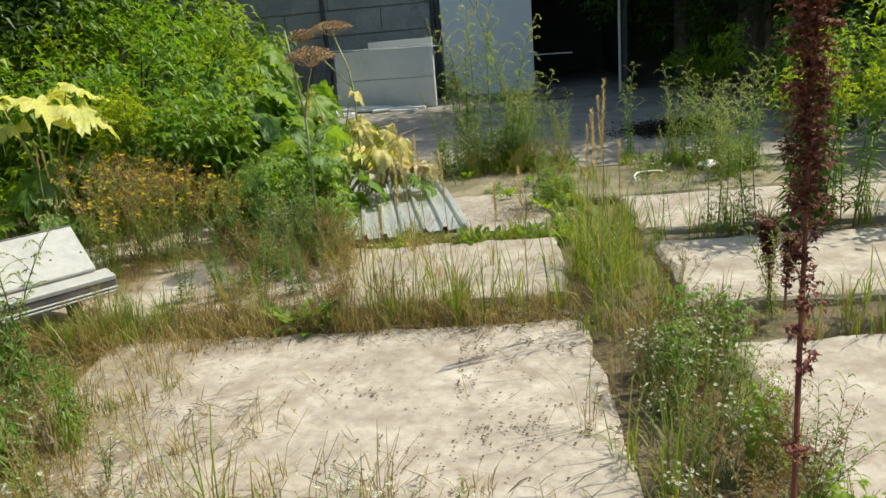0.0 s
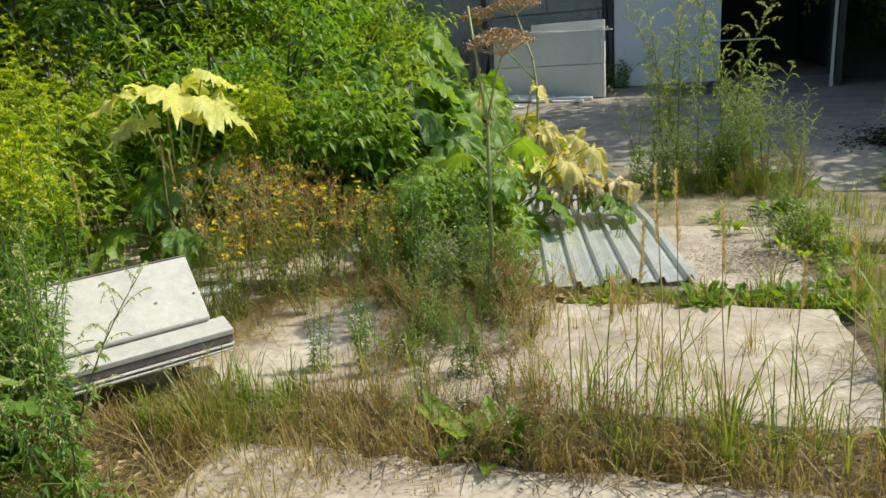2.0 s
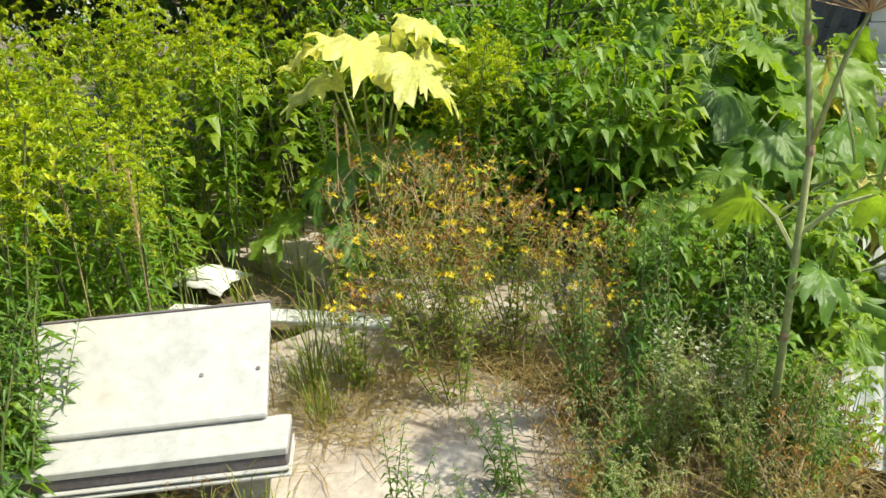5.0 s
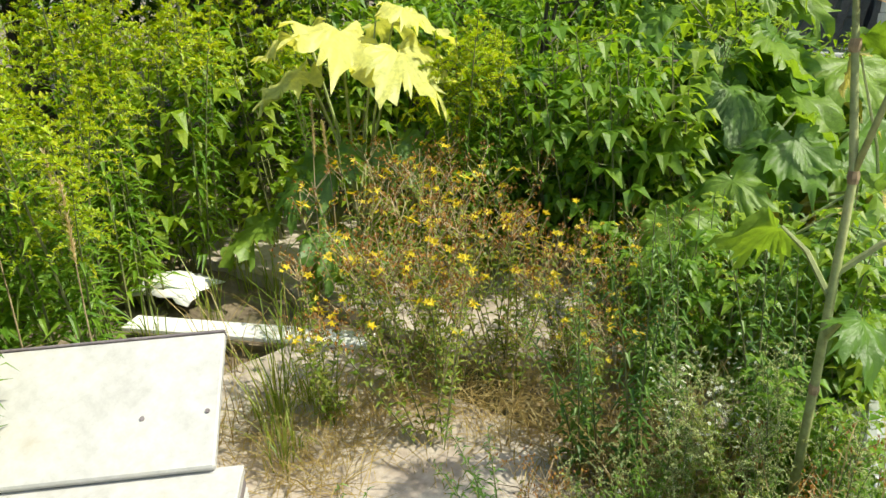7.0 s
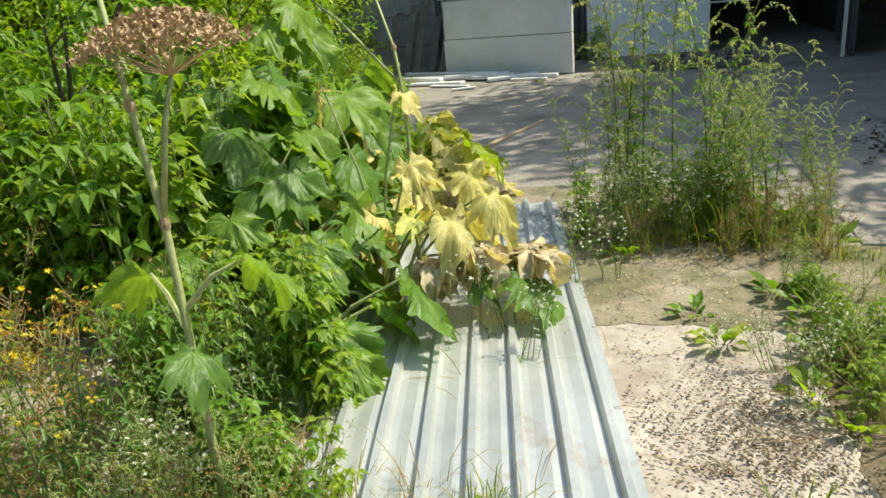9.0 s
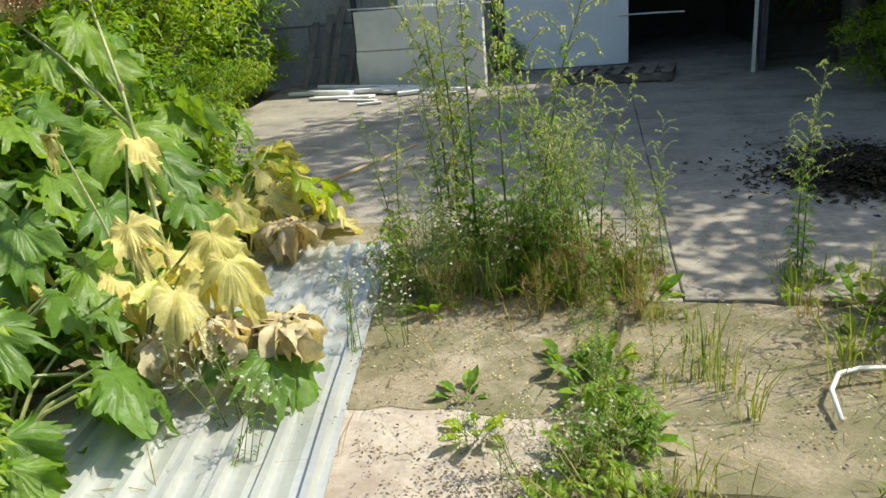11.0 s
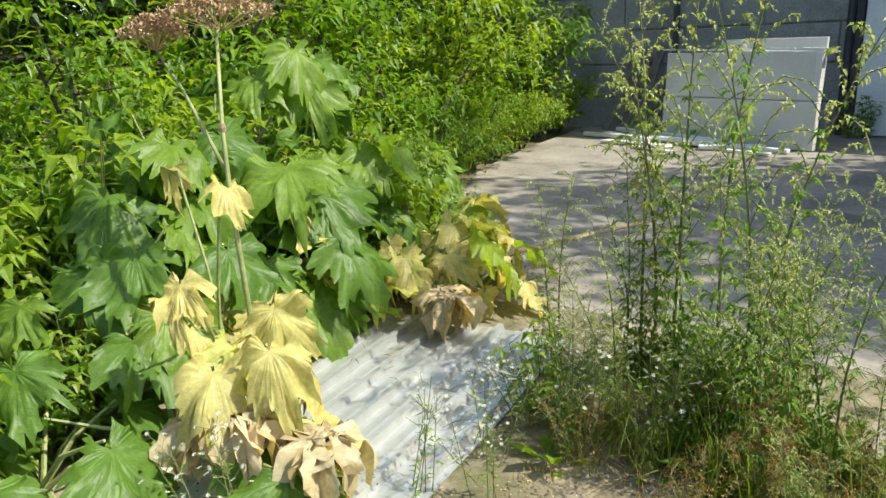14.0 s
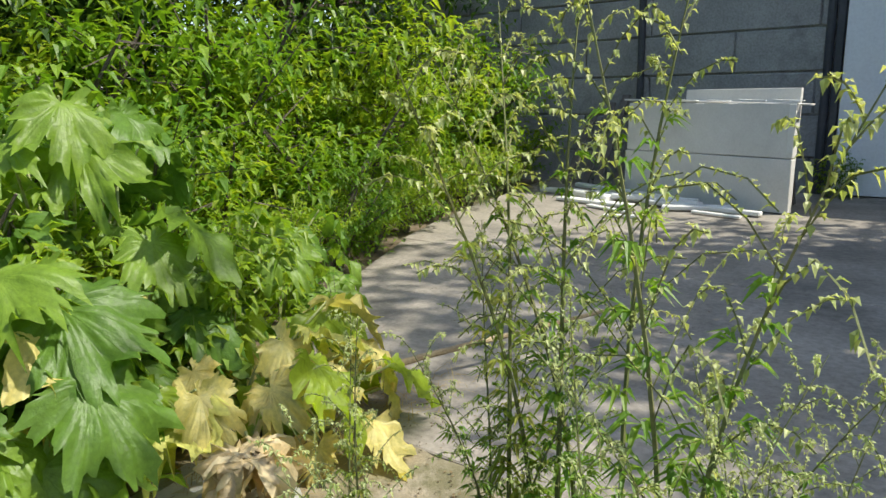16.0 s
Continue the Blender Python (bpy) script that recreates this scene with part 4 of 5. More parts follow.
def hog_ring(n, r0, z, size, mats, seed):
    r = random.Random(seed)
    out = []
    n = round(n * 1.9)
    for k in range(n):
        a = 6.28 * k / n + r.uniform(-0.4, 0.4)
        d = r0 * r.uniform(0.6, 1.25)
        out.append((math.cos(a) * d, math.sin(a) * d, z * r.uniform(0.35, 1.25), size * r.uniform(0.75, 1.2), mats[k % len(mats)], r.uniform(0.2, 0.5)))
    return out


def umbel_stalk(name, label, pts, heads, material, seed):
    """A tall hollow stalk with umbrella-shaped heads of rays and seeds."""
    r = random.Random(seed)
    g = thing(name, label, "plant", "hogweed stalks")
    s = Shape()
    n = len(pts)
    s.tube(pts, [0.013 - 0.007 * k / (n - 1) for k in range(n)], 8)
    part("stalk", s, material, g, smooth=True)
    for p in pts[1:-1]:
        k2 = Shape()
        p = Vector(p)
        k2.tube([p - Vector((0, 0, 0.014)), p, p + Vector((0, 0, 0.014))], [0.011, 0.0135, 0.011], 8)
        part("stalk_node", k2, DRYSTEM, g)
    for c, rad, root in heads:
        c, root = Vector(c), Vector(root)
        rays, seeds = Shape(), Shape()
        if (c - root).length > 0.05:
            arm = Shape()
            arm.tube([root, root.lerp(c, 0.6) + Vector((0, 0, 0.03)), c], [0.008, 0.007, 0.005], 6)
            part("stalk_branch", arm, material, g, smooth=True)
        for j in range(34):
            a, q = j * 2.4, math.sqrt((j + 0.5) / 34)
            e = c + Vector((math.cos(a) * rad * q, math.sin(a) * rad * q, 0.085 * (1 - q * q * 0.8) + 0.03))
            rays.tube([c, e], 0.0016, 3)
            for m in range(34):
                b = e + Vector((r.gauss(0, 0.018), r.gauss(0, 0.018), r.uniform(-0.01, 0.02)))
                seeds.blade(b, around(r.uniform(0, 6.28), r.uniform(-0.3, 1.3)), 0.019, 0.013, 0)
        foliage("umbel_ray", rays, UMBEL, g), foliage("umbel_seed", seeds, UMBEL, g, "dry brown seeds")
    return g


GOLD, WILL, WITHER, MUG, WORT, FLEA, DOCK, SAP, BUSH, TREE = (Kind(f, n) for f, n in ((goldenrod, 4), (willow_weed, 3), (lambda i: st_johns_wort(20 + i, 0.0), 3), (mugwort, 5), (st_johns_wort, 3), (fleabane, 3), (dock, 4), (sapling, 4), (bush, 4), (tree, 2)))


def spread(kind, n, x0, x1, y0, y1, lo, hi, lean=5.0):
    for _ in range(n):
        kind.put(rnd.uniform(x0, x1), rnd.uniform(y0, y1), -0.04, None, rnd.uniform(lo, hi), lean)


# trees behind, and over the east side of the yard
for x, y, k in ((-6.9, 4.4, 0.95), (-6.4, 6.9, 0.9), (-7.4, 9.6, 1.15), (-7.6, 13.6, 1.2), (-6.9, 11.4, 1.1), (-8.0, 3.0, 1.0), (-9.0, 6.0, 1.1), (-8.6, 9.0, 1.05), (-8.6, 12.0, 1.1), (-8.8, 15.0, 1.1), (-11, 4.5, 1.2), (-11.5, 8, 1.25), (-11.5, 12, 1.2), (-7.6, 0.3, 1.0), (-12, 0.5, 1.2), (-10.5, 16.5, 1.2),
                (-14, 6, 1.4), (-14, 11, 1.4), (-9, -3.5, 1.1), (-4, -7, 1.1), (2, -8, 1.2), (8, -5, 1.1), (9.5, 0, 1.1)):
    TREE.put(x, y, -0.05, None, k)
for x, y, k in ((4.9, 11.9, 1.0), (4.5, 13.8, 1.25), (5.6, 15.6, 1.3), (7.6, 13.4, 1.3), (4.0, 16.0, 1.05), (7.8, 15.8, 1.2)):
    TREE.put(x, y, -0.05, None, k)
# further trees, mostly out of view, added so that their crowns shade the yard
for x, y, k in ((5.7, 11.5, 1.2), (5.0, 14.4, 1.75), (7.2, 16.2, 1.7), (8.8, 15.2, 1.8)):
    TREE.put(x, y, -0.05, None, k)
TREE.put(7.9, 11.4, -0.05, None, 1.0), TREE.put(6.6, 12.6, -0.05, None, 1.0)
# shrubs along the west edge
for x, y, k in ((-3.75, 9.0, 0.85), (-4.5, 10.1, 1.05), (-4.75, 11.4, 1.1), (-5.5, 12.5, 1.25), (-5.75, 13.9, 1.3), (-6.3, 15.2, 1.35), (-6.7, 16.5, 1.3), (-6.0, 10.8, 1.5), (-7.2, 13.2, 1.6), (-5.4, 8.8, 1.3),
                (-3.2, 7.7, 0.8), (-4.3, 7.9, 1.0), (-2.9, 8.5, 0.6), (-5.7, 1.4, 1.2), (-6.8, 8.0, 1.6), (-3.4, 7.0, 0.75)):
    BUSH.put(x, y, -0.05, None, k)
for x, y, k in ((-3.55, 10.0, 0.42), (-3.95, 10.9, 0.5), (-4.35, 11.8, 0.5), (-4.75, 12.8, 0.55), (-5.0, 13.7, 0.55), (-5.25, 14.7, 0.6), (-5.5, 15.6, 0.6), (-5.75, 16.6, 0.6), (-3.2, 9.4, 0.42)):
    BUSH.put(x, y, -0.05, None, k)
for x, y, k in ((4.4, 4.6, 0.9), (4.6, 7.2, 0.95), (4.2, 8.6, 0.8), (4.3, 10.6, 0.75), (4.9, 2.4, 0.9), (3.7, 13.2, 0.6), (4.6, 16.6, 0.9)):
    BUSH.put(x, y, -0.05, None, k)

# goldenrod thickets
spread(GOLD, 84, -5.3, -3.1, 2.0, 4.5, 0.8, 1.22)
spread(SAP, 10, -5.2, -4.2, 5.7, 7.0, 1.15, 1.45)
spread(SAP, 8, -5.8, -4.8, 4.2, 5.8, 1.1, 1.4)
spread(SAP, 3, -1.2, -0.85, 17.2, 17.45, 0.5, 0.75)
spread(WILL, 16, -3.5, -2.95, 2.7, 3.75, 0.6, 0.85)
spread(WILL, 12, -3.3, -2.88, 3.15, 3.6, 0.7, 0.95)
spread(WILL, 3, -2.75, -2.3, 2.3, 3.0, 0.7, 0.9)
spread(GOLD, 2, -3.55, -3.35, 6.3, 6.5, 0.95, 1.0)
spread(MUG, 4, -2.65, -2.2, 2.3, 2.95, 0.9, 1.15)
spread(SAP, 3, -2.15, -1.85, 1.6, 1.85, 0.7, 0.85)
spread(MUG, 15, 0.42, 0.98, 1.5, 4.0, 0.25, 0.5)
spread(SAP, 5, 0.45, 0.95, 1.6, 3.6, 0.22, 0.4)
spread(WITHER, 11, 0.5, 0.95, 1.6, 3.7, 0.35, 0.55)
WILL.put(-2.05, 2.2, -0.04, 40, 0.85, 6)
spread(SAP, 5, -2.6, -2.1, 1.7, 2.2, 0.5, 0.75)
spread(WILL, 6, -2.6, -1.8, 1.6, 2.8, 0.3, 0.55)
spread(WITHER, 7, -2.6, -1.7, 1.6, 3.3, 0.35, 0.6)
spread(WITHER, 6, -1.9, -1.0, 4.2, 5.1, 0.35, 0.6)
spread(WITHER, 5, -1.9, -0.8, 1.65, 2.3, 0.22, 0.36)
spread(WITHER, 5, -2.6, -1.0, 3.5, 3.9, 0.25, 0.4)
spread(DOCK, 3, -1.3, -1.1, 3.6, 3.72, 0.9, 1.2)
spread(WILL, 7, -2.2, -1.55, 4.1, 4.6, 0.28, 0.45)
spread(MUG, 14, -2.6, -1.65, 1.45, 2.5, 0.25, 0.55)
spread(FLEA, 12, -2.5, -1.5, 1.5, 2.7, 0.5, 0.9)
spread(SAP, 8, -2.7, -1.9, 1.45, 2.2, 0.3, 0.55)
spread(FLEA, 6, -0.8, 0.5, 7.4, 8.3, 0.7, 1.1)
spread(SAP, 8, -0.7, 0.2, 7.7, 8.4, 0.3, 0.5)
spread(MUG, 5, -0.7, 0.75, 7.5, 8.4, 0.35, 0.6)
spread(WITHER, 6, -0.2, 0.75, 7.4, 8.0, 0.4, 0.55)
spread(FLEA, 4, -1.9, -0.9, 4.1, 4.9, 0.4, 0.6)
spread(WILL, 5, -1.75, -1.15, 4.1, 4.8, 0.3, 0.45)
spread(FLEA, 10, 0.4, 0.95, 1.6, 4.0, 0.6, 0.9)
spread(MUG, 20, -2.3, 0.2, 1.35, 1.7, 0.2, 0.42)
spread(FLEA, 10, -2.2, 0.2, 1.4, 1.75, 0.5, 0.85)
spread(DOCK, 8, -2.3, -1.3, 1.5, 1.95, 0.7, 1.1)
spread(FLEA, 5, -2.2, -0.6, 3.55, 3.9, 0.4, 0.6)
spread(MUG, 8, -2.6, -0.8, 3.55, 3.85, 0.18, 0.32)
spread(GOLD, 18, -5.6, -4.3, 4.6, 6.4, 1.1, 1.45)
spread(SAP, 12, -2.5, -1.6, 5.9, 6.7, 0.4, 0.65)
spread(DOCK, 8, -2.4, -1.5, 5.6, 6.6, 0.7, 1.1)
spread(WORT, 4, -2.3, -1.9, 5.3, 6.2, 0.45, 0.6)
spread(WITHER, 7, -1.7, -0.3, 3.55, 4.1, 0.3, 0.48)
spread(GOLD, 4, -3.5, -3.2, 5.95, 6.3, 0.95, 1.05)
GOLD.put(-3.31, 6.05, -0.04, 0, 1.1, 0)
spread(GOLD, 7, 2.0, 3.4, 4.95, 5.3, 0.8, 1.05)
spread(WILL, 3, 1.85, 2.15, 4.9, 5.2, 1.15, 1.3)
spread(GOLD, 8, 2.2, 3.6, 3.2, 3.65, 0.8, 1.05)
spread(MUG, 12, -1.75, -1.15, 4.75, 5.35, 0.3, 0.5)
spread(SAP, 7, -1.75, -1.2, 4.8, 5.35, 0.28, 0.45)
spread(MUG, 14, 0.3, 0.68, 5.4, 7.1, 0.2, 0.36)
spread(SAP, 9, 0.3, 0.68, 5.4, 7.0, 0.18, 0.3)
spread(FLEA, 8, -0.35, 0.5, 5.5, 6.6, 0.35, 0.7)
spread(WILL, 6, -3.1, -2.8, 3.2, 3.7, 0.5, 0.7)
# yellow flowering herbs and the weeds between
for x, y, k in ((-2.75, 4.95, 1.0), (-2.45, 4.78, 0.85), (-2.9, 5.3, 1.05), (-2.62, 5.35, 1.0), (-2.3, 5.85, 0.75), (-3.2, 5.2, 1.0), (-2.2, 6.2, 0.7), (-3.05, 5.75, 0.95), (-2.6, 5.05, 0.9), (-2.85, 4.7, 0.9), (-2.45, 5.2, 0.85), (-3.3, 5.6, 1.0), (-2.35, 5.45, 0.7)):
    WORT.put(x, y, -0.03, None, k, 4)
spread(SAP, 7, -2.1, -1.35, 5.15, 5.95, 0.45, 0.7)
spread(FLEA, 5, -2.0, -1.3, 4.9, 5.9, 0.6, 0.9)
spread(WILL, 9, -2.05, -1.5, 4.95, 5.8, 0.5, 0.72)
spread(WILL, 3, -1.75, -1.1, 4.4, 5.1, 0.3, 0.45)
spread(MUG, 5, -1.9, -1.3, 4.5, 5.2, 0.3, 0.55)
spread(WORT, 4, -2.9, -2.1, 5.0, 5.9, 0.5, 0.75)
spread(SAP, 9, -3.5, -2.4, 6.0, 6.9, 0.7, 1.0)
spread(MUG, 5, -1.95, -1.45, 4.95, 6.0, 0.4, 0.6)
spread(MUG, 6, -1.65, -1.2, 4.15, 4.6, 0.3, 0.5)
spread(MUG, 7, -2.9, -2.2, 1.5, 2.3, 0.5, 0.9)
spread(SAP, 12, -3.6, -2.3, 6.3, 7.6, 0.9, 1.35)
spread(SAP, 14, -2.9, -2.1, 7.2, 9.4, 0.55, 0.9)
spread(SAP, 6, -3.3, -2.7, 2.2, 2.8, 0.6, 0.8)
# weeds in the middle of the yard
for x, y, k in ((-0.62, 7.95, 0.95), (-0.45, 8.25, 1.1), (-0.3, 7.8, 0.9), (-0.2, 8.4, 1.8), (0.02, 8.2, 1.85), (-0.42, 8.35, 1.7), (0.12, 7.8, 1.0), (-0.05, 7.6, 0.7), (0.33, 7.65, 0.9), (0.5, 8.0, 1.1), (0.62, 7.75, 0.7), (0.72, 8.05, 0.75), (0.42, 7.45, 0.55), (-0.45, 7.7, 0.65), (0.2, 8.3, 1.1)):
    MUG.put(x, y, 0, None, k, 6)
spread(DOCK, 18, -0.45, 0.75, 7.45, 8.2, 0.7, 1.1)
spread(MUG, 4, 0.1, 0.8, 7.6, 8.35, 0.7, 1.0)
spread(WITHER, 5, -0.4, 0.7, 7.5, 8.1, 0.35, 0.5)
for x, y, k in ((1.46, 8.0, 1.0), (1.74, 7.4, 0.95), (1.98, 7.25, 0.9), (1.9, 7.85, 0.6), (2.15, 7.6, 0.75), (1.62, 7.15, 0.5), (2.0, 6.6, 0.8), (2.4, 7.0, 0.95), (2.3, 5.05, 0.9), (1.5, 4.98, 0.8), (2.0, 3.4, 0.9), (1.3, 3.4, 0.7), (1.7, 5.05, 1.0)):
    MUG.put(x, y, 0, None, k, 5)
spread(DOCK, 14, 1.35, 2.1, 7.2, 8.0, 0.6, 1.0)
spread(MUG, 9, 1.65, 2.3, 6.9, 7.6, 0.55, 0.85)
spread(SAP, 4, 1.8, 2.4, 6.7, 7.4, 0.3, 0.45)
for x, y, k in ((0.44, 6.8, 1.3), (0.02, 6.48, 1.2), (-0.07, 6.72, 0.9), (0.3, 6.1, 1.1), (0.32, 6.98, 1.2), (0.38, 5.9, 0.9), (0.55, 6.5, 1.2), (0.48, 7.05, 1.1), (0.42, 6.35, 1.2), (0.6, 6.2, 1.0), (0.62, 5.7, 1.0), (0.45, 5.45, 1.0), (0.75, 5.2, 0.9), (0.35, 6.6, 1.0), (0.5, 6.85, 1.1)):
    DOCK.put(x, y, -0.02, None, k * 0.75)
spread(DOCK, 22, -1.1, 0.5, 5.1, 5.32, 0.5, 0.85)
for x, y, k in ((-1.15, 3.72, 1.0), (-1.0, 3.66, 0.8), (-1.75, 4.35, 0.9)):
    DOCK.put(x, y, -0.02, None, k)
for x, y, k in ((-0.42, 7.72, 1.0), (-0.55, 7.35, 0.9), (-0.35, 7.55, 1.0), (-0.62, 7.0, 0.9), (-0.45, 7.15, 0.8), (-0.9, 6.45, 0.9), (-0.75, 6.2, 0.8), (-0.5, 8.05, 0.9), (1.1, 4.95, 1.0), (1.6, 6.25, 1.0), (1.25, 6.22, 0.8)):
    FLEA.put(x, y, 0, None, k, 5)

# hogweed
G, Y, D, P, B = L_MID, L_YELLOW, L_DRY, L_PALE, L_LIGHT
hogweed("hogweed", "hogweed with large pale yellow lobed leaves", -3.95, 5.86, [(0.12, -0.12, 1.28, 0.6, P, 0.35), (-0.22, -0.06, 1.26, 0.5, P, 0.3), (0.42, -0.06, 1.18, 0.55, P, 0.4), (-0.02, -0.25, 1.1, 0.46, P, 0.3), (0.3, 0.1, 1.36, 0.46, P, 0.3), (0.15, -0.25, 0.72, 0.45, G, 0.3), (0.42, -0.1, 0.75, 0.4, G, 0.35), (0.02, 0.22, 1.3, 0.36, P, 0.3)], 3)
hogweed("hogweed", "hogweed with big green and yellowing lobed leaves", -2.3, 7.15, hog_ring(7, 0.5, 0.6, 0.5, (G, B, G, Y), 11) + [(0.85, -0.1, 0.52, 0.42, Y, 0.6), (0.7, -0.35, 0.5, 0.4, Y, 0.7), (0.42, -0.02, 0.3, 0.34, Y, 0.7), (0.9, -0.3, 0.45, 0.36, P, 0.5)], 12)
hogweed("hogweed", "hogweed with big green lobed leaves", -2.55, 7.95, hog_ring(8, 0.5, 0.85, 0.55, (G, G, B), 13) + [(0.2, -0.25, 0.85, 0.52, G, 0.5)], 14)
hogweed("hogweed", "hogweed with yellow leaves and drooping dried ones", -2.0, 8.5, hog_ring(7, 0.42, 0.5, 0.45, (Y, L_BRIGHT, P), 15) + [(0.6, -0.32, 0.24, 0.32, D, 1.1), (0.52, -0.24, 0.2, 0.28, D, 1.0), (0.45, 0.1, 0.42, 0.4, Y, 0.5), (0.3, 0.55, 0.35, 0.36, Y, 0.5)], 16)
hogweed("hogweed", "hogweed with bright green lobed leaves", -2.75, 8.9, hog_ring(8, 0.5, 0.7, 0.5, (B, G, B), 17), 18)
hogweed("hogweed", "hogweed leaning over the zinc sheet with tattered leaves", -1.45, 6.62, [(0.62, -0.02, 0.25, 0.44, G, 0.3), (0.5, 0.2, 0.3, 0.4, Y, 0.4), (0.62, 0.1, 0.3, 0.3, D, 0.7), (0.4, 0.02, 0.3, 0.42, G, 0.3), (-0.35, 0.1, 0.35, 0.45, G, 0.4), (-0.25, -0.35, 0.3, 0.4, G, 0.4), (0.3, 0.32, 0.45, 0.36, Y, 0.5), (0.2, 0.22, 0.5, 0.36, Y, 0.6)], 19)
hogweed("hogweed", "hogweed with big green lobed leaves", -2.05, 6.45, hog_ring(7, 0.4, 0.5, 0.42, (G, B, G), 20), 21)
hogweed("hogweed", "tall hogweed with big light green leaves", -2.7, 7.6, hog_ring(6, 0.45, 1.15, 0.5, (B, G), 22), 23)
hogweed("hogweed", "hogweed with big green lobed leaves", -3.3, 9.7, hog_ring(7, 0.45, 0.6, 0.45, (B, G), 24), 25)
for k, (x, y, z, n, s, mats) in enumerate(((-2.25, 7.7, 0.55, 9, 0.5, (B, G)), (-2.45, 8.25, 0.9, 9, 0.5, (B, G, B)), (-2.2, 8.2, 0.35, 8, 0.36, (Y, B)), (-2.2, 8.95, 0.45, 8, 0.42, (L_BRIGHT, Y, B)), (-1.75, 8.75, 0.28, 7, 0.36, (Y, L_BRIGHT, Y)), (-2.6, 7.25, 1.0, 8, 0.48, (B, G)), (-2.3, 7.45, 0.4, 7, 0.36, (G, Y)), (-2.9, 8.3, 1.25, 8, 0.5, (B, G)), (-1.7, 6.2, 0.35, 7, 0.4, (G, B)), (-2.35, 6.75, 0.7, 8, 0.45, (G, B)), (-3.0, 9.3, 0.5, 7, 0.4, (B, G)))):
    hogweed("hogweed", ("hogweed with broad light green lobed leaves", "hogweed with broad green and yellowing lobed leaves")[Y in mats], x, y, hog_ring(n, 0.36, z, s, mats, 60 + k), 80 + k)
hogweed("hogweed", "small hogweed with light green leaves in tall weeds", -2.2, 2.32, [(0.1, -0.1, 0.84, 0.34, B, 0.4), (-0.1, -0.14, 0.5, 0.3, B, 0.4), (0.12, -0.06, 0.3, 0.3, B, 0.4)], 31)
hogweed("hogweed", "small hogweed with light green leaves in tall weeds", -2.8, 2.95, [(0.1, -0.1, 0.62, 0.34, B, 0.4), (0.08, 0.1, 0.4, 0.3, G, 0.4)], 32)
hogweed("hogweed", "small hogweed with green lobed leaves", -3.9, 5.7, hog_ring(6, 0.35, 0.5, 0.38, (G, B), 26), 27)

near_stalk = umbel_stalk("hogweed_stalk", "dry hogweed stalk with brown umbrella seed heads", [(-1.41, 5.05, -0.03), (-1.385, 5.03, 0.5), (-1.37, 5.03, 1.03), (-1.41, 5.06, 1.3), (-1.45, 5.09, 1.62)], [((-1.28, 5.05, 1.36), 0.165, (-1.37, 5.03, 1.04))], STALK, 1)
stalk_rng = random.Random(98)
for z, dx, dy, size, mat in ((0.92, 0.16, 0.06, 0.26, B), (0.86, -0.15, 0.1, 0.24, B), (0.76, 0.08, -0.1, 0.2, G)):
    hog_leaf(near_stalk, (-1.378, 5.03, z - 0.12), (-1.378 + dx, 5.03 + dy, z), size, mat, stalk_rng, "light green leaf", 0.5)
umbel_stalk("hogweed_stalk", "green-yellow hogweed stalk with wide brown seed head", [(-1.42, 6.98, -0.03), (-1.39, 6.94, 0.5), (-1.37, 6.9, 1.0), (-1.4, 6.92, 1.25), (-1.52, 7.02, 1.56)], [((-1.55, 7.06, 1.58), 0.2, (-1.52, 7.02, 1.56)), ((-1.82, 6.95, 1.52), 0.11, (-1.38, 6.91, 1.08))], STALK, 2)


hogweed("hogweed", "small yellow hogweed leaves on a tall stalk", -1.6, 6.93, [(0.2, -0.05, 1.06, 0.24, Y, 0.3), (-0.2, 0.02, 1.08, 0.24, Y, 0.3), (0.5, -0.1, 0.68, 0.36, Y, 0.6), (0.62, -0.22, 0.6, 0.34, Y, 0.7), (0.45, -0.32, 0.52, 0.36, Y, 0.7), (0.3, -0.3, 0.78, 0.3, Y, 0.5), (0.56, -0.32, 0.36, 0.34, D, 0.9), (0.4, -0.36, 0.3, 0.3, D, 0.9)], 99)


def dock_stalk(x, y, h, seed):
    r = random.Random(seed)
    g = thing("dock_stalk", "dry rust-brown dock stalk full of seeds", "plant", "dry dock stalks")
    g.matrix_basis = pose(x, y, -0.03, 3, -3, r.uniform(0, 360))
    s, f, tw = Shape(), Shape(), Shape()
    s.tube([(0, 0, 0), (0.01, 0.01, h * 0.5), (0, 0.02, h)], [0.008, 0.006, 0.002], 5)
    for k in range(34):
        z = h * (0.36 + 0.64 * math.sqrt(k / 34))
        a = k * 2.4
        p = Vector((0.005, 0.012, z))
        q = p + around(a, 1.15) * r.uniform(0.05, 0.12) * (0.6 if k < 6 else 1)
        tw.tube([p, q], 0.0015, 3)
        for m in range(55 if k < 8 else 100):
            c = p.lerp(q, r.random())
            f.blade(c + Vector((r.gauss(0, 0.013), r.gauss(0, 0.013), 0)), around(r.uniform(0, 6.28), r.uniform(-0.6, 0.8)), r.uniform(0.011, 0.019), 0.013, 0.2)
    part("stem", s, RUST, g), foliage("twig", tw, RUST, g), foliage("seed_head", f, RUST, g)


dock_stalk(0.58, 1.32, 1.7, 5), dock_stalk(1.36, 3.62, 0.42, 6), dock_stalk(1.42, 3.55, 0.36, 7)


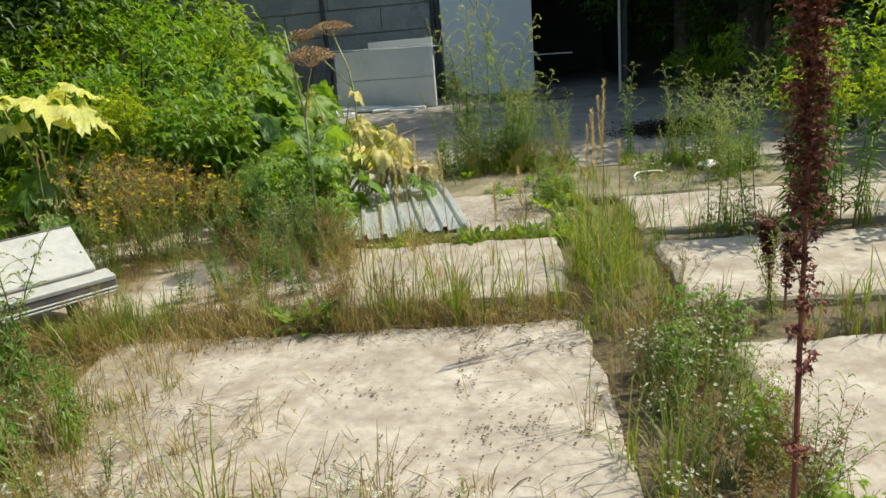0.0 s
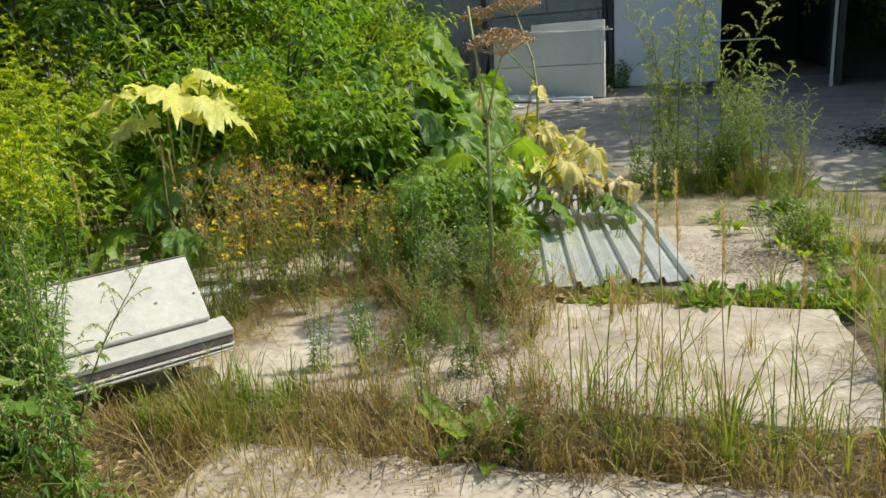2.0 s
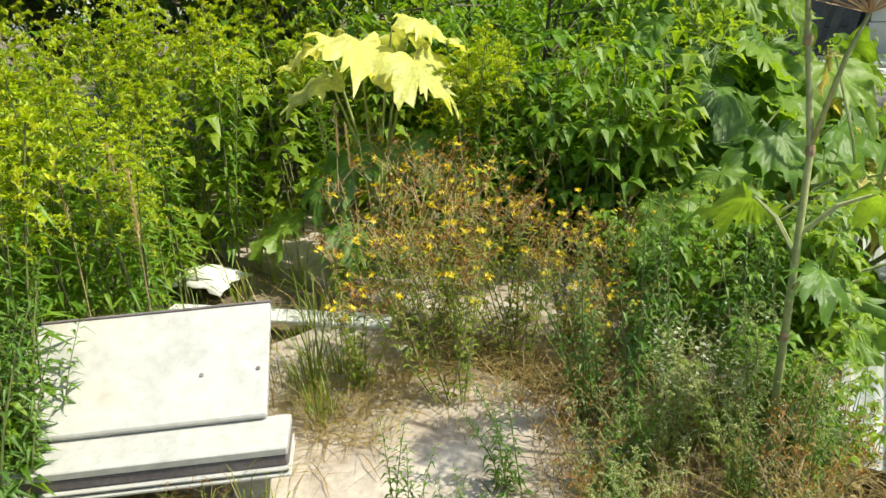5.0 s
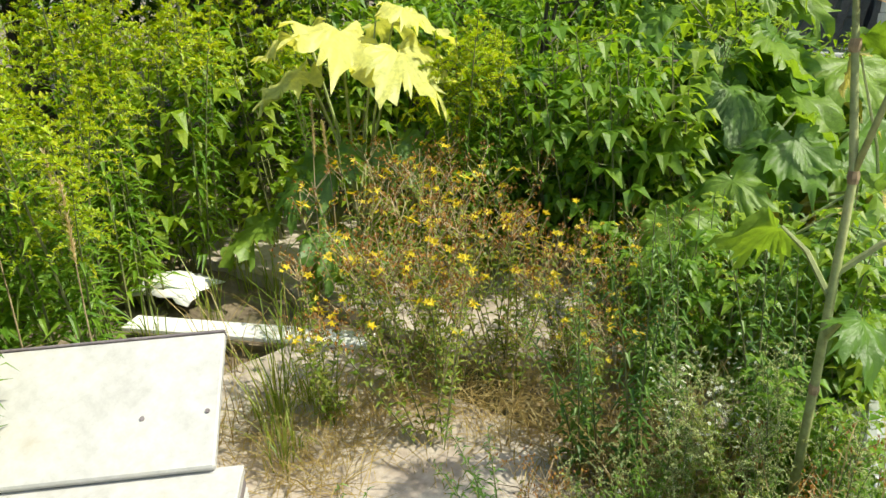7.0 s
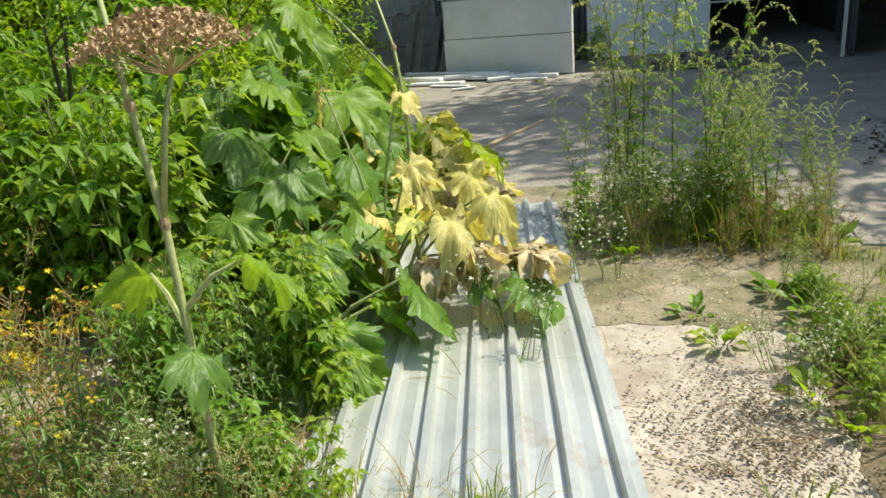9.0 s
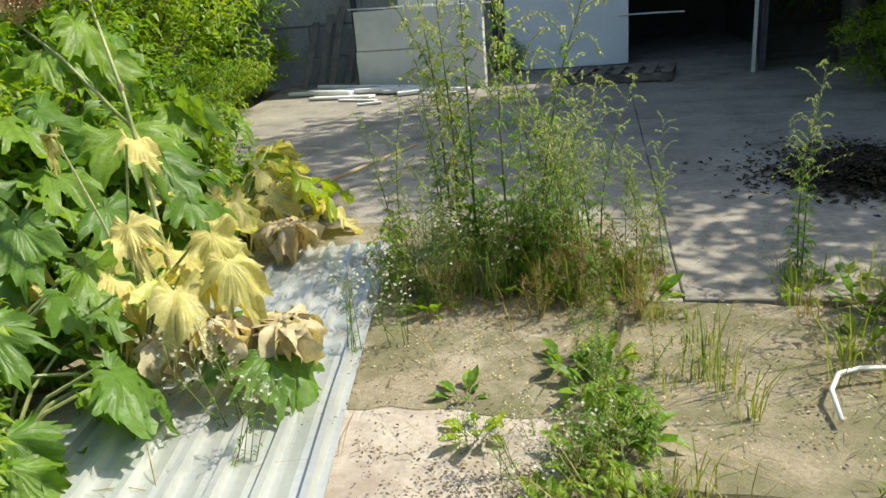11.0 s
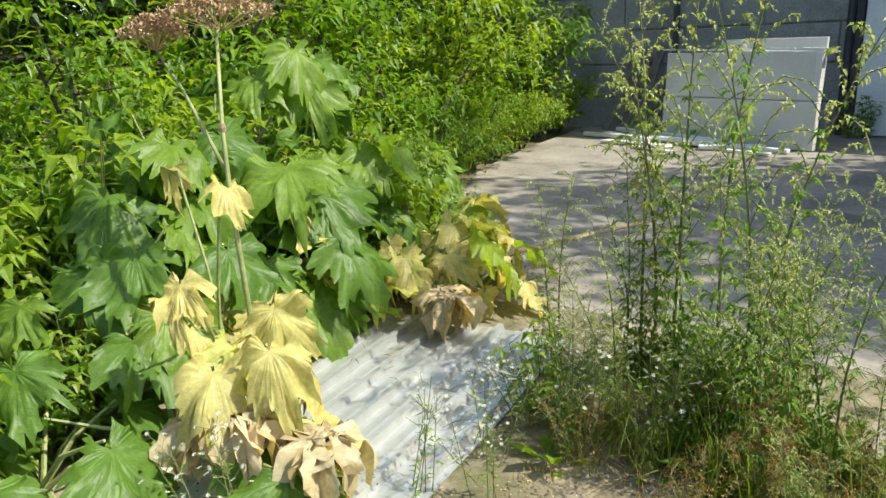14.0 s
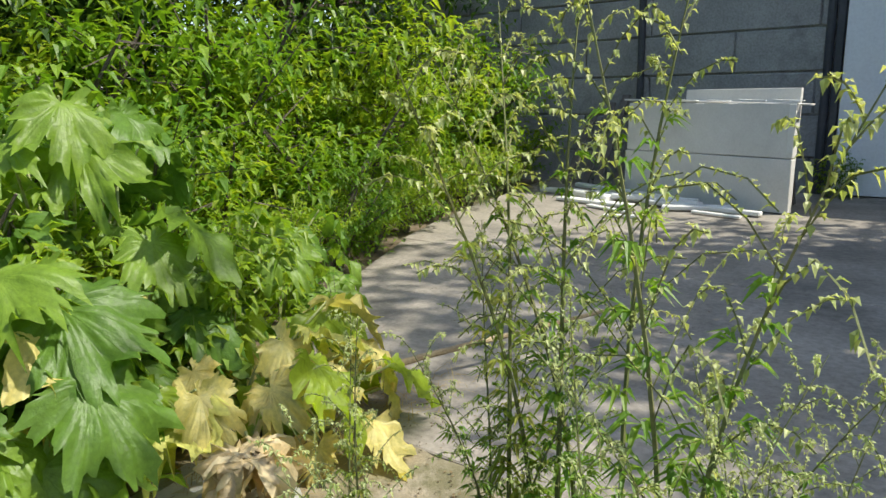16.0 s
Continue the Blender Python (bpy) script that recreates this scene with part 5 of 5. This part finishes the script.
def reed(x, y, h, seed):
    r = random.Random(seed)
    g = thing("reed_grass", "tall reed grass stem with tan feathery plume", "plant", "reed grasses")
    g.matrix_basis = pose(x, y, -0.03, r.uniform(-4, 4), r.uniform(-4, 4), r.uniform(0, 360))
    s, l, f = Shape(), Shape(), Shape()
    s.tube([(0, 0, 0), (0.01, 0, h * 0.6), (0, 0.01, h)], [0.003, 0.0025, 0.0012], 4)
    for k in range(4):
        l.blade((0, 0, h * (0.1 + 0.13 * k)), around(r.uniform(0, 6.28), 1.0), 0.3, 0.009, 0.35)
    for k in range(90):
        z = h * (0.76 + 0.25 * k / 90)
        f.blade((0, 0.008, z), around(r.uniform(0, 6.28), 1.1), 0.035, 0.006, 0.1)
    part("stem", s, DRYSTEM, g), foliage("foliage", l, L_GRASS, g), foliage("plume", f, L_DRY, g, "tan feathery plume")


for k, (x, y, h) in enumerate(((0.42, 3.3, 1.25), (0.47, 3.36, 1.12), (0.38, 3.4, 1.05), (0.5, 3.25, 1.18), (0.55, 3.45, 0.95), (-3.35, 3.9, 1.1), (-3.2, 4.05, 1.0), (-3.5, 4.2, 1.05), (-3.7, 5.35, 1.0), (-3.62, 5.4, 0.9), (-0.6, 3.75, 0.85), (-0.5, 3.68, 1.05), (-0.42, 3.8, 1.0), (-0.28, 3.7, 0.92), (-0.7, 3.7, 0.65), (0.1, 3.72, 0.8), (-0.05, 3.8, 0.7))):
    reed(x, y, h, 40 + k)


# ---- grass, straw, litter ----
def blades(name, label, category, material, patches, width, curl, seed):
    """Tufts of grass: blades splay out from each tuft's foot and arch over."""
    r = np.random.RandomState(seed)
    V, F = [], []
    base = 0
    for x0, x1, y0, y1, n, lo, hi in patches:
        nt = max(1, n // 16)
        cx, cy = r.uniform(x0, x1, nt), r.uniform(y0, y1, nt)
        pick = r.randint(0, nt, n)
        ox, oy = r.normal(0, 0.026, n), r.normal(0, 0.026, n)
        x, y = cx[pick] + ox, cy[pick] + oy
        tall = 0.3 + 0.9 * r.uniform(0, 1, nt) ** 1.5
        h = (lo + (hi - lo) * r.uniform(0, 1, n) ** 1.4) * tall[pick]
        a = np.arctan2(oy, ox) + r.normal(0, 0.8, n)
        w = width * r.uniform(0.6, 1.3, n)
        ln = h * r.uniform(0.1, curl, n)
        sag = h * np.clip(ln / np.maximum(h, 0.01) - 0.45, 0, 1) * r.uniform(0.2, 0.7, n)
        dx, dy = np.cos(a), np.sin(a)
        foot = np.full(n, -0.05)

        def pair(t, z, k):
            px, py = x + dx * ln * t, y + dy * ln * t
            return [(px - dy * w * k, py + dx * w * k, z), (px + dy * w * k, py - dx * w * k, z)]
        rows = pair(0, foot, 1.0) + pair(0.22, h * 0.5, 0.95) + pair(0.58, h * 0.88 - sag * 0.2, 0.7) + [(x + dx * ln, y + dy * ln, np.maximum(h * 0.98 - sag, 0.01))]
        V.append(np.stack([np.stack(q, 1) for q in rows], 1).reshape(-1, 3))
        k = base + 7 * np.arange(n)
        F += np.stack([k, k + 1, k + 3, k + 2], 1).tolist() + np.stack([k + 2, k + 3, k + 5, k + 4], 1).tolist() + np.stack([k + 4, k + 5, k + 6], 1).tolist()
        base += 7 * n
    s = Shape()
    s.v, s.f = np.concatenate(V).tolist(), F
    return solid(name, s, material, label, category, "stuff")


blades("green_grass", "green wild grass growing in the slab joints", "grass", L_GRASS, [
    (-0.8, 0.42, 3.55, 3.9, 300, 0.25, 0.6), (-2.9, -0.6, 3.5, 3.95, 300, 0.08, 0.24), (0.36, 1.0, 1.3, 3.4, 300, 0.1, 0.35), (0.42, 0.75, 3.9, 4.5, 420, 0.3, 0.6), (0.4, 1.0, 3.4, 4.6, 220, 0.1, 0.4),
    (0.4, 1.0, 4.6, 7.0, 650, 0.1, 0.35), (-2.6, -1.95, 3.45, 3.95, 630, 0.12, 0.3), (-1.2, 0.4, 5.06, 5.36, 489, 0.06, 0.2), (-3.05, -2.75, 4.35, 4.75, 200, 0.2, 0.5),
    (-4.6, -2.4, 1.6, 3.4, 1100, 0.15, 0.5), (1.0, 3.8, 3.16, 3.66, 450, 0.15, 0.45), (1.0, 3.8, 4.83, 5.15, 450, 0.15, 0.4), (-2.6, 0.4, 0.9, 1.7, 450, 0.1, 0.4), (-1.9, -0.8, 1.65, 2.2, 110, 0.15, 0.4), (-2.6, -1.6, 1.6, 3.2, 420, 0.08, 0.3), (-5.2, -3.0, 4.2, 7.0, 900, 0.15, 0.45),
    (-0.3, 0.7, 7.45, 8.3, 450, 0.1, 0.4), (1.3, 2.6, 6.6, 8.0, 770, 0.1, 0.3), (-4.6, -3.9, 9.0, 12.0, 300, 0.06, 0.2), (-6.3, -5.1, 12.0, 17.0, 500, 0.06, 0.2), (0.5, 0.95, 6.9, 7.7, 140, 0.05, 0.15)], 0.0026, 1.25, 1)
blades("dry_grass", "dry straw-coloured grass and dead stems", "grass", L_STRAW, [
    (-2.9, 0.4, 3.44, 3.7, 2600, 0.03, 0.14), (-1.8, -0.3, 3.5, 4.25, 800, 0.05, 0.4), (-1.9, -0.9, 4.0, 4.95, 260, 0.03, 0.2), (-0.9, 0.3, 4.0, 4.95, 160, 0.03, 0.3), (-2.9, 0.4, 3.42, 3.98, 1819, 0.05, 0.3), (-2.7, 0.5, 1.35, 1.75, 489, 0.05, 0.3), (-2.9, -2.1, 1.2, 3.5, 450, 0.05, 0.35), (-2.5, -1.4, 4.6, 5.9, 1330, 0.04, 0.25), (-2.0, -0.2, 4.9, 5.4, 700, 0.05, 0.3),
    (0.36, 1.0, 1.3, 6.5, 650, 0.05, 0.35), (1.0, 3.8, 3.1, 3.7, 350, 0.05, 0.3), (-3.6, -2.6, 4.3, 6.3, 450, 0.05, 0.4), (-0.5, 0.75, 7.3, 8.2, 489, 0.04, 0.3), (-2.2, -1.5, 7.9, 9.5, 350, 0.03, 0.15), (1.3, 2.2, 6.9, 7.7, 210, 0.04, 0.2),
    (-2.4, 0.3, 1.45, 2.1, 420, 0.08, 0.4), (-2.0, 0.3, 1.9, 2.6, 70, 0.12, 0.4), (-1.95, -0.7, 1.7, 2.5, 300, 0.1, 0.36), (-2.5, -1.55, 2.2, 3.5, 600, 0.05, 0.3), (-2.3, -1.2, 3.3, 3.5, 420, 0.04, 0.2), (-1.6, -0.4, 4.3, 5.0, 90, 0.05, 0.3), (-1.85, -1.0, 4.45, 5.15, 620, 0.08, 0.42), (-2.7, -1.6, 1.5, 3.0, 450, 0.05, 0.3), (-2.2, 0.4, 1.75, 3.3, 42, 0.1, 0.3), (-1.3, 0.3, 4.0, 5.0, 80, 0.15, 0.45)], 0.0017, 1.5, 2)


def litter(name, label, material, patches, seed, lo=0.012, hi=0.03, heap=False, thin=0.6, clumps=0):
    r = random.Random(seed)
    s = Shape()
    for x0, x1, y0, y1, n, z in patches:
        drifts = [(r.uniform(x0, x1), r.uniform(y0, y1), r.uniform(0.02, 0.16)) for _ in range(max(1, n // clumps))] if clumps else []
        for _ in range(n):
            L = r.uniform(lo, hi)
            if heap:
                px, py = r.gauss((x0 + x1) / 2, (x1 - x0) / 4), r.gauss((y0 + y1) / 2, (y1 - y0) / 5)
            elif drifts and r.random() < 0.8:
                cx, cy, cw = r.choice(drifts)
                px, py = min(max(r.gauss(cx, cw), x0), x1), min(max(r.gauss(cy, cw), y0), y1)
            else:
                px, py = r.uniform(x0, x1), r.uniform(y0, y1)
            s.blade((px, py, z + r.uniform(0, 0.012)), around(r.uniform(0, 6.28), r.uniform(-0.05, 0.3)), L, L * thin, 0.05, 0.15)
    return solid(name, s, material, label, "leaf litter", "stuff")


litter("leaf_litter", "dark dry leaf crumbs scattered on the concrete", L_LITTER, [(-2.1, 0.34, 1.7, 3.42, 900, 0.014), (-0.35, 0.35, 5.6, 6.4, 350, 0.004), (-0.25, 0.34, 2.3, 3.4, 330, 0.014), (-0.4, 1.2, 6.4, 7.5, 700, 0.004), (-1.9, -0.3, 6.4, 6.95, 500, 0.06), (-2.3, -0.9, 8.2, 9.3, 700, 0.004), (-3.2, 1.5, 8.6, 13.0, 260, 0.002), (-2.4, -1.5, 5.4, 7.8, 1500, -0.02), (0.8, 1.6, 7.6, 9.0, 150, 0.002), (-4.6, -3.3, 9.5, 13.5, 700, -0.01), (1.0, 3.0, 5.2, 7.5, 300, 0.004)], 3, 0.005, 0.02, clumps=26)
litter("seed_crumbs", "drift of small dark seed and leaf crumbs on pale concrete", L_LITTER, [(-0.45, 0.5, 5.1, 6.5, 1500, 0.004), (-0.15, 0.45, 5.3, 6.4, 1700, 0.005)], 11, 0.006, 0.02, True)
litter("dead_leaf_pile", "heap of near-black leaves on the shaded concrete", L_NEARBLACK, [(1.7, 3.3, 9.3, 11.0, 2600, 0.0), (1.7, 2.9, 9.1, 10.3, 2600, 0.0), (1.95, 2.9, 9.3, 10.2, 1500, 0.05), (2.2, 2.9, 9.4, 10.1, 900, 0.1)], 4, 0.03, 0.07, True)
litter("straw_litter", "pale dead straw scraps on the ground", L_DRY, [(-2.5, -1.5, 4.9, 6.0, 900, -0.02), (-1.8, -0.4, 5.1, 5.4, 300, -0.02), (-2.9, 0.4, 3.45, 3.95, 900, -0.03), (-3.0, -2.2, 1.0, 3.4, 600, -0.03)], 5, 0.02, 0.06)
litter("straw_mat", "flattened mat of pale dead grass stems on the ground", L_STRAW, [(-2.9, -2.5, 4.2, 5.1, 500, 0.012), (-2.4, -1.5, 4.9, 5.4, 800, 0.0), (-2.9, 0.4, 3.45, 3.9, 1600, -0.03), (-3.0, -2.1, 1.5, 3.5, 1700, -0.02), (-2.4, -1.6, 1.7, 3.5, 900, 0.013), (-2.0, 0.36, 1.7, 3.42, 60, 0.013), (-2.2, -1.0, 1.65, 2.7, 320, 0.013), (-2.4, -1.3, 5.3, 6.2, 900, 0.0), (0.4, 1.0, 1.4, 4.0, 900, -0.03), (-0.5, 0.75, 7.4, 8.1, 500, 0.01), (-1.8, 0.2, 5.08, 5.36, 500, -0.02), (-2.2, -1.4, 8.0, 9.6, 500, 0.01), (1.3, 2.2, 6.8, 7.8, 400, 0.005), (-3.1, -2.6, 4.35, 5.1, 600, 0.012), (-2.8, -2.1, 4.95, 5.5, 700, 0.012), (-1.8, -1.1, 4.7, 5.3, 500, 0.012)], 6, 0.06, 0.26, False, 0.02)
litter("twig_litter", "thin dark twigs and seed crumbs on mossy concrete", L_LITTER, [(-0.45, 1.3, 6.3, 7.6, 260, 0.006), (-1.9, -0.9, 7.5, 8.3, 90, 0.065), (0.9, 1.7, 7.6, 9.2, 60, 0.004), (-3.6, -1.5, 9.2, 12.5, 160, 0.004)], 7, 0.03, 0.1, False, 0.05)
litter("pale_crumbs", "tiny pale leaf and mortar crumbs strewn over moss", L_DRY, [(-0.45, 1.7, 6.35, 7.65, 900, 0.005), (-1.0, 0.5, 6.9, 7.5, 250, 0.006), (0.85, 1.8, 7.66, 8.6, 120, 0.003)], 8, 0.005, 0.016, False, 0.7)
litter("dead_stalk_litter", "long pale dead stalks lying across the concrete", L_STRAW, [(-3.1, -1.7, 4.3, 5.2, 60, 0.02), (-2.2, 0.3, 1.8, 3.4, 22, 0.016), (-0.4, 1.2, 6.3, 7.5, 30, 0.008), (-1.2, 0.3, 5.4, 6.4, 24, 0.004)], 9, 0.2, 0.5, False, 0.01)
litter("dead_stem_tangle", "tangle of brown dead weed stems between the slabs", L_LITTER, [(-2.9, 0.42, 3.42, 3.92, 2600, 0.0), (-2.9, -2.2, 1.4, 3.5, 1200, 0.0), (0.38, 1.0, 1.3, 5.0, 1500, 0.0), (-2.0, -1.2, 4.3, 5.3, 900, 0.01), (-2.6, 0.4, 1.4, 1.62, 700, 0.0), (-2.2, -1.1, 1.65, 2.8, 420, 0.013), (-1.1, 0.2, 1.65, 2.1, 160, 0.013), (-1.0, 0.7, 7.5, 8.2, 700, 0.01), (1.0, 3.8, 3.16, 3.66, 600, 0.0)], 10, 0.06, 0.22, False, 0.025)
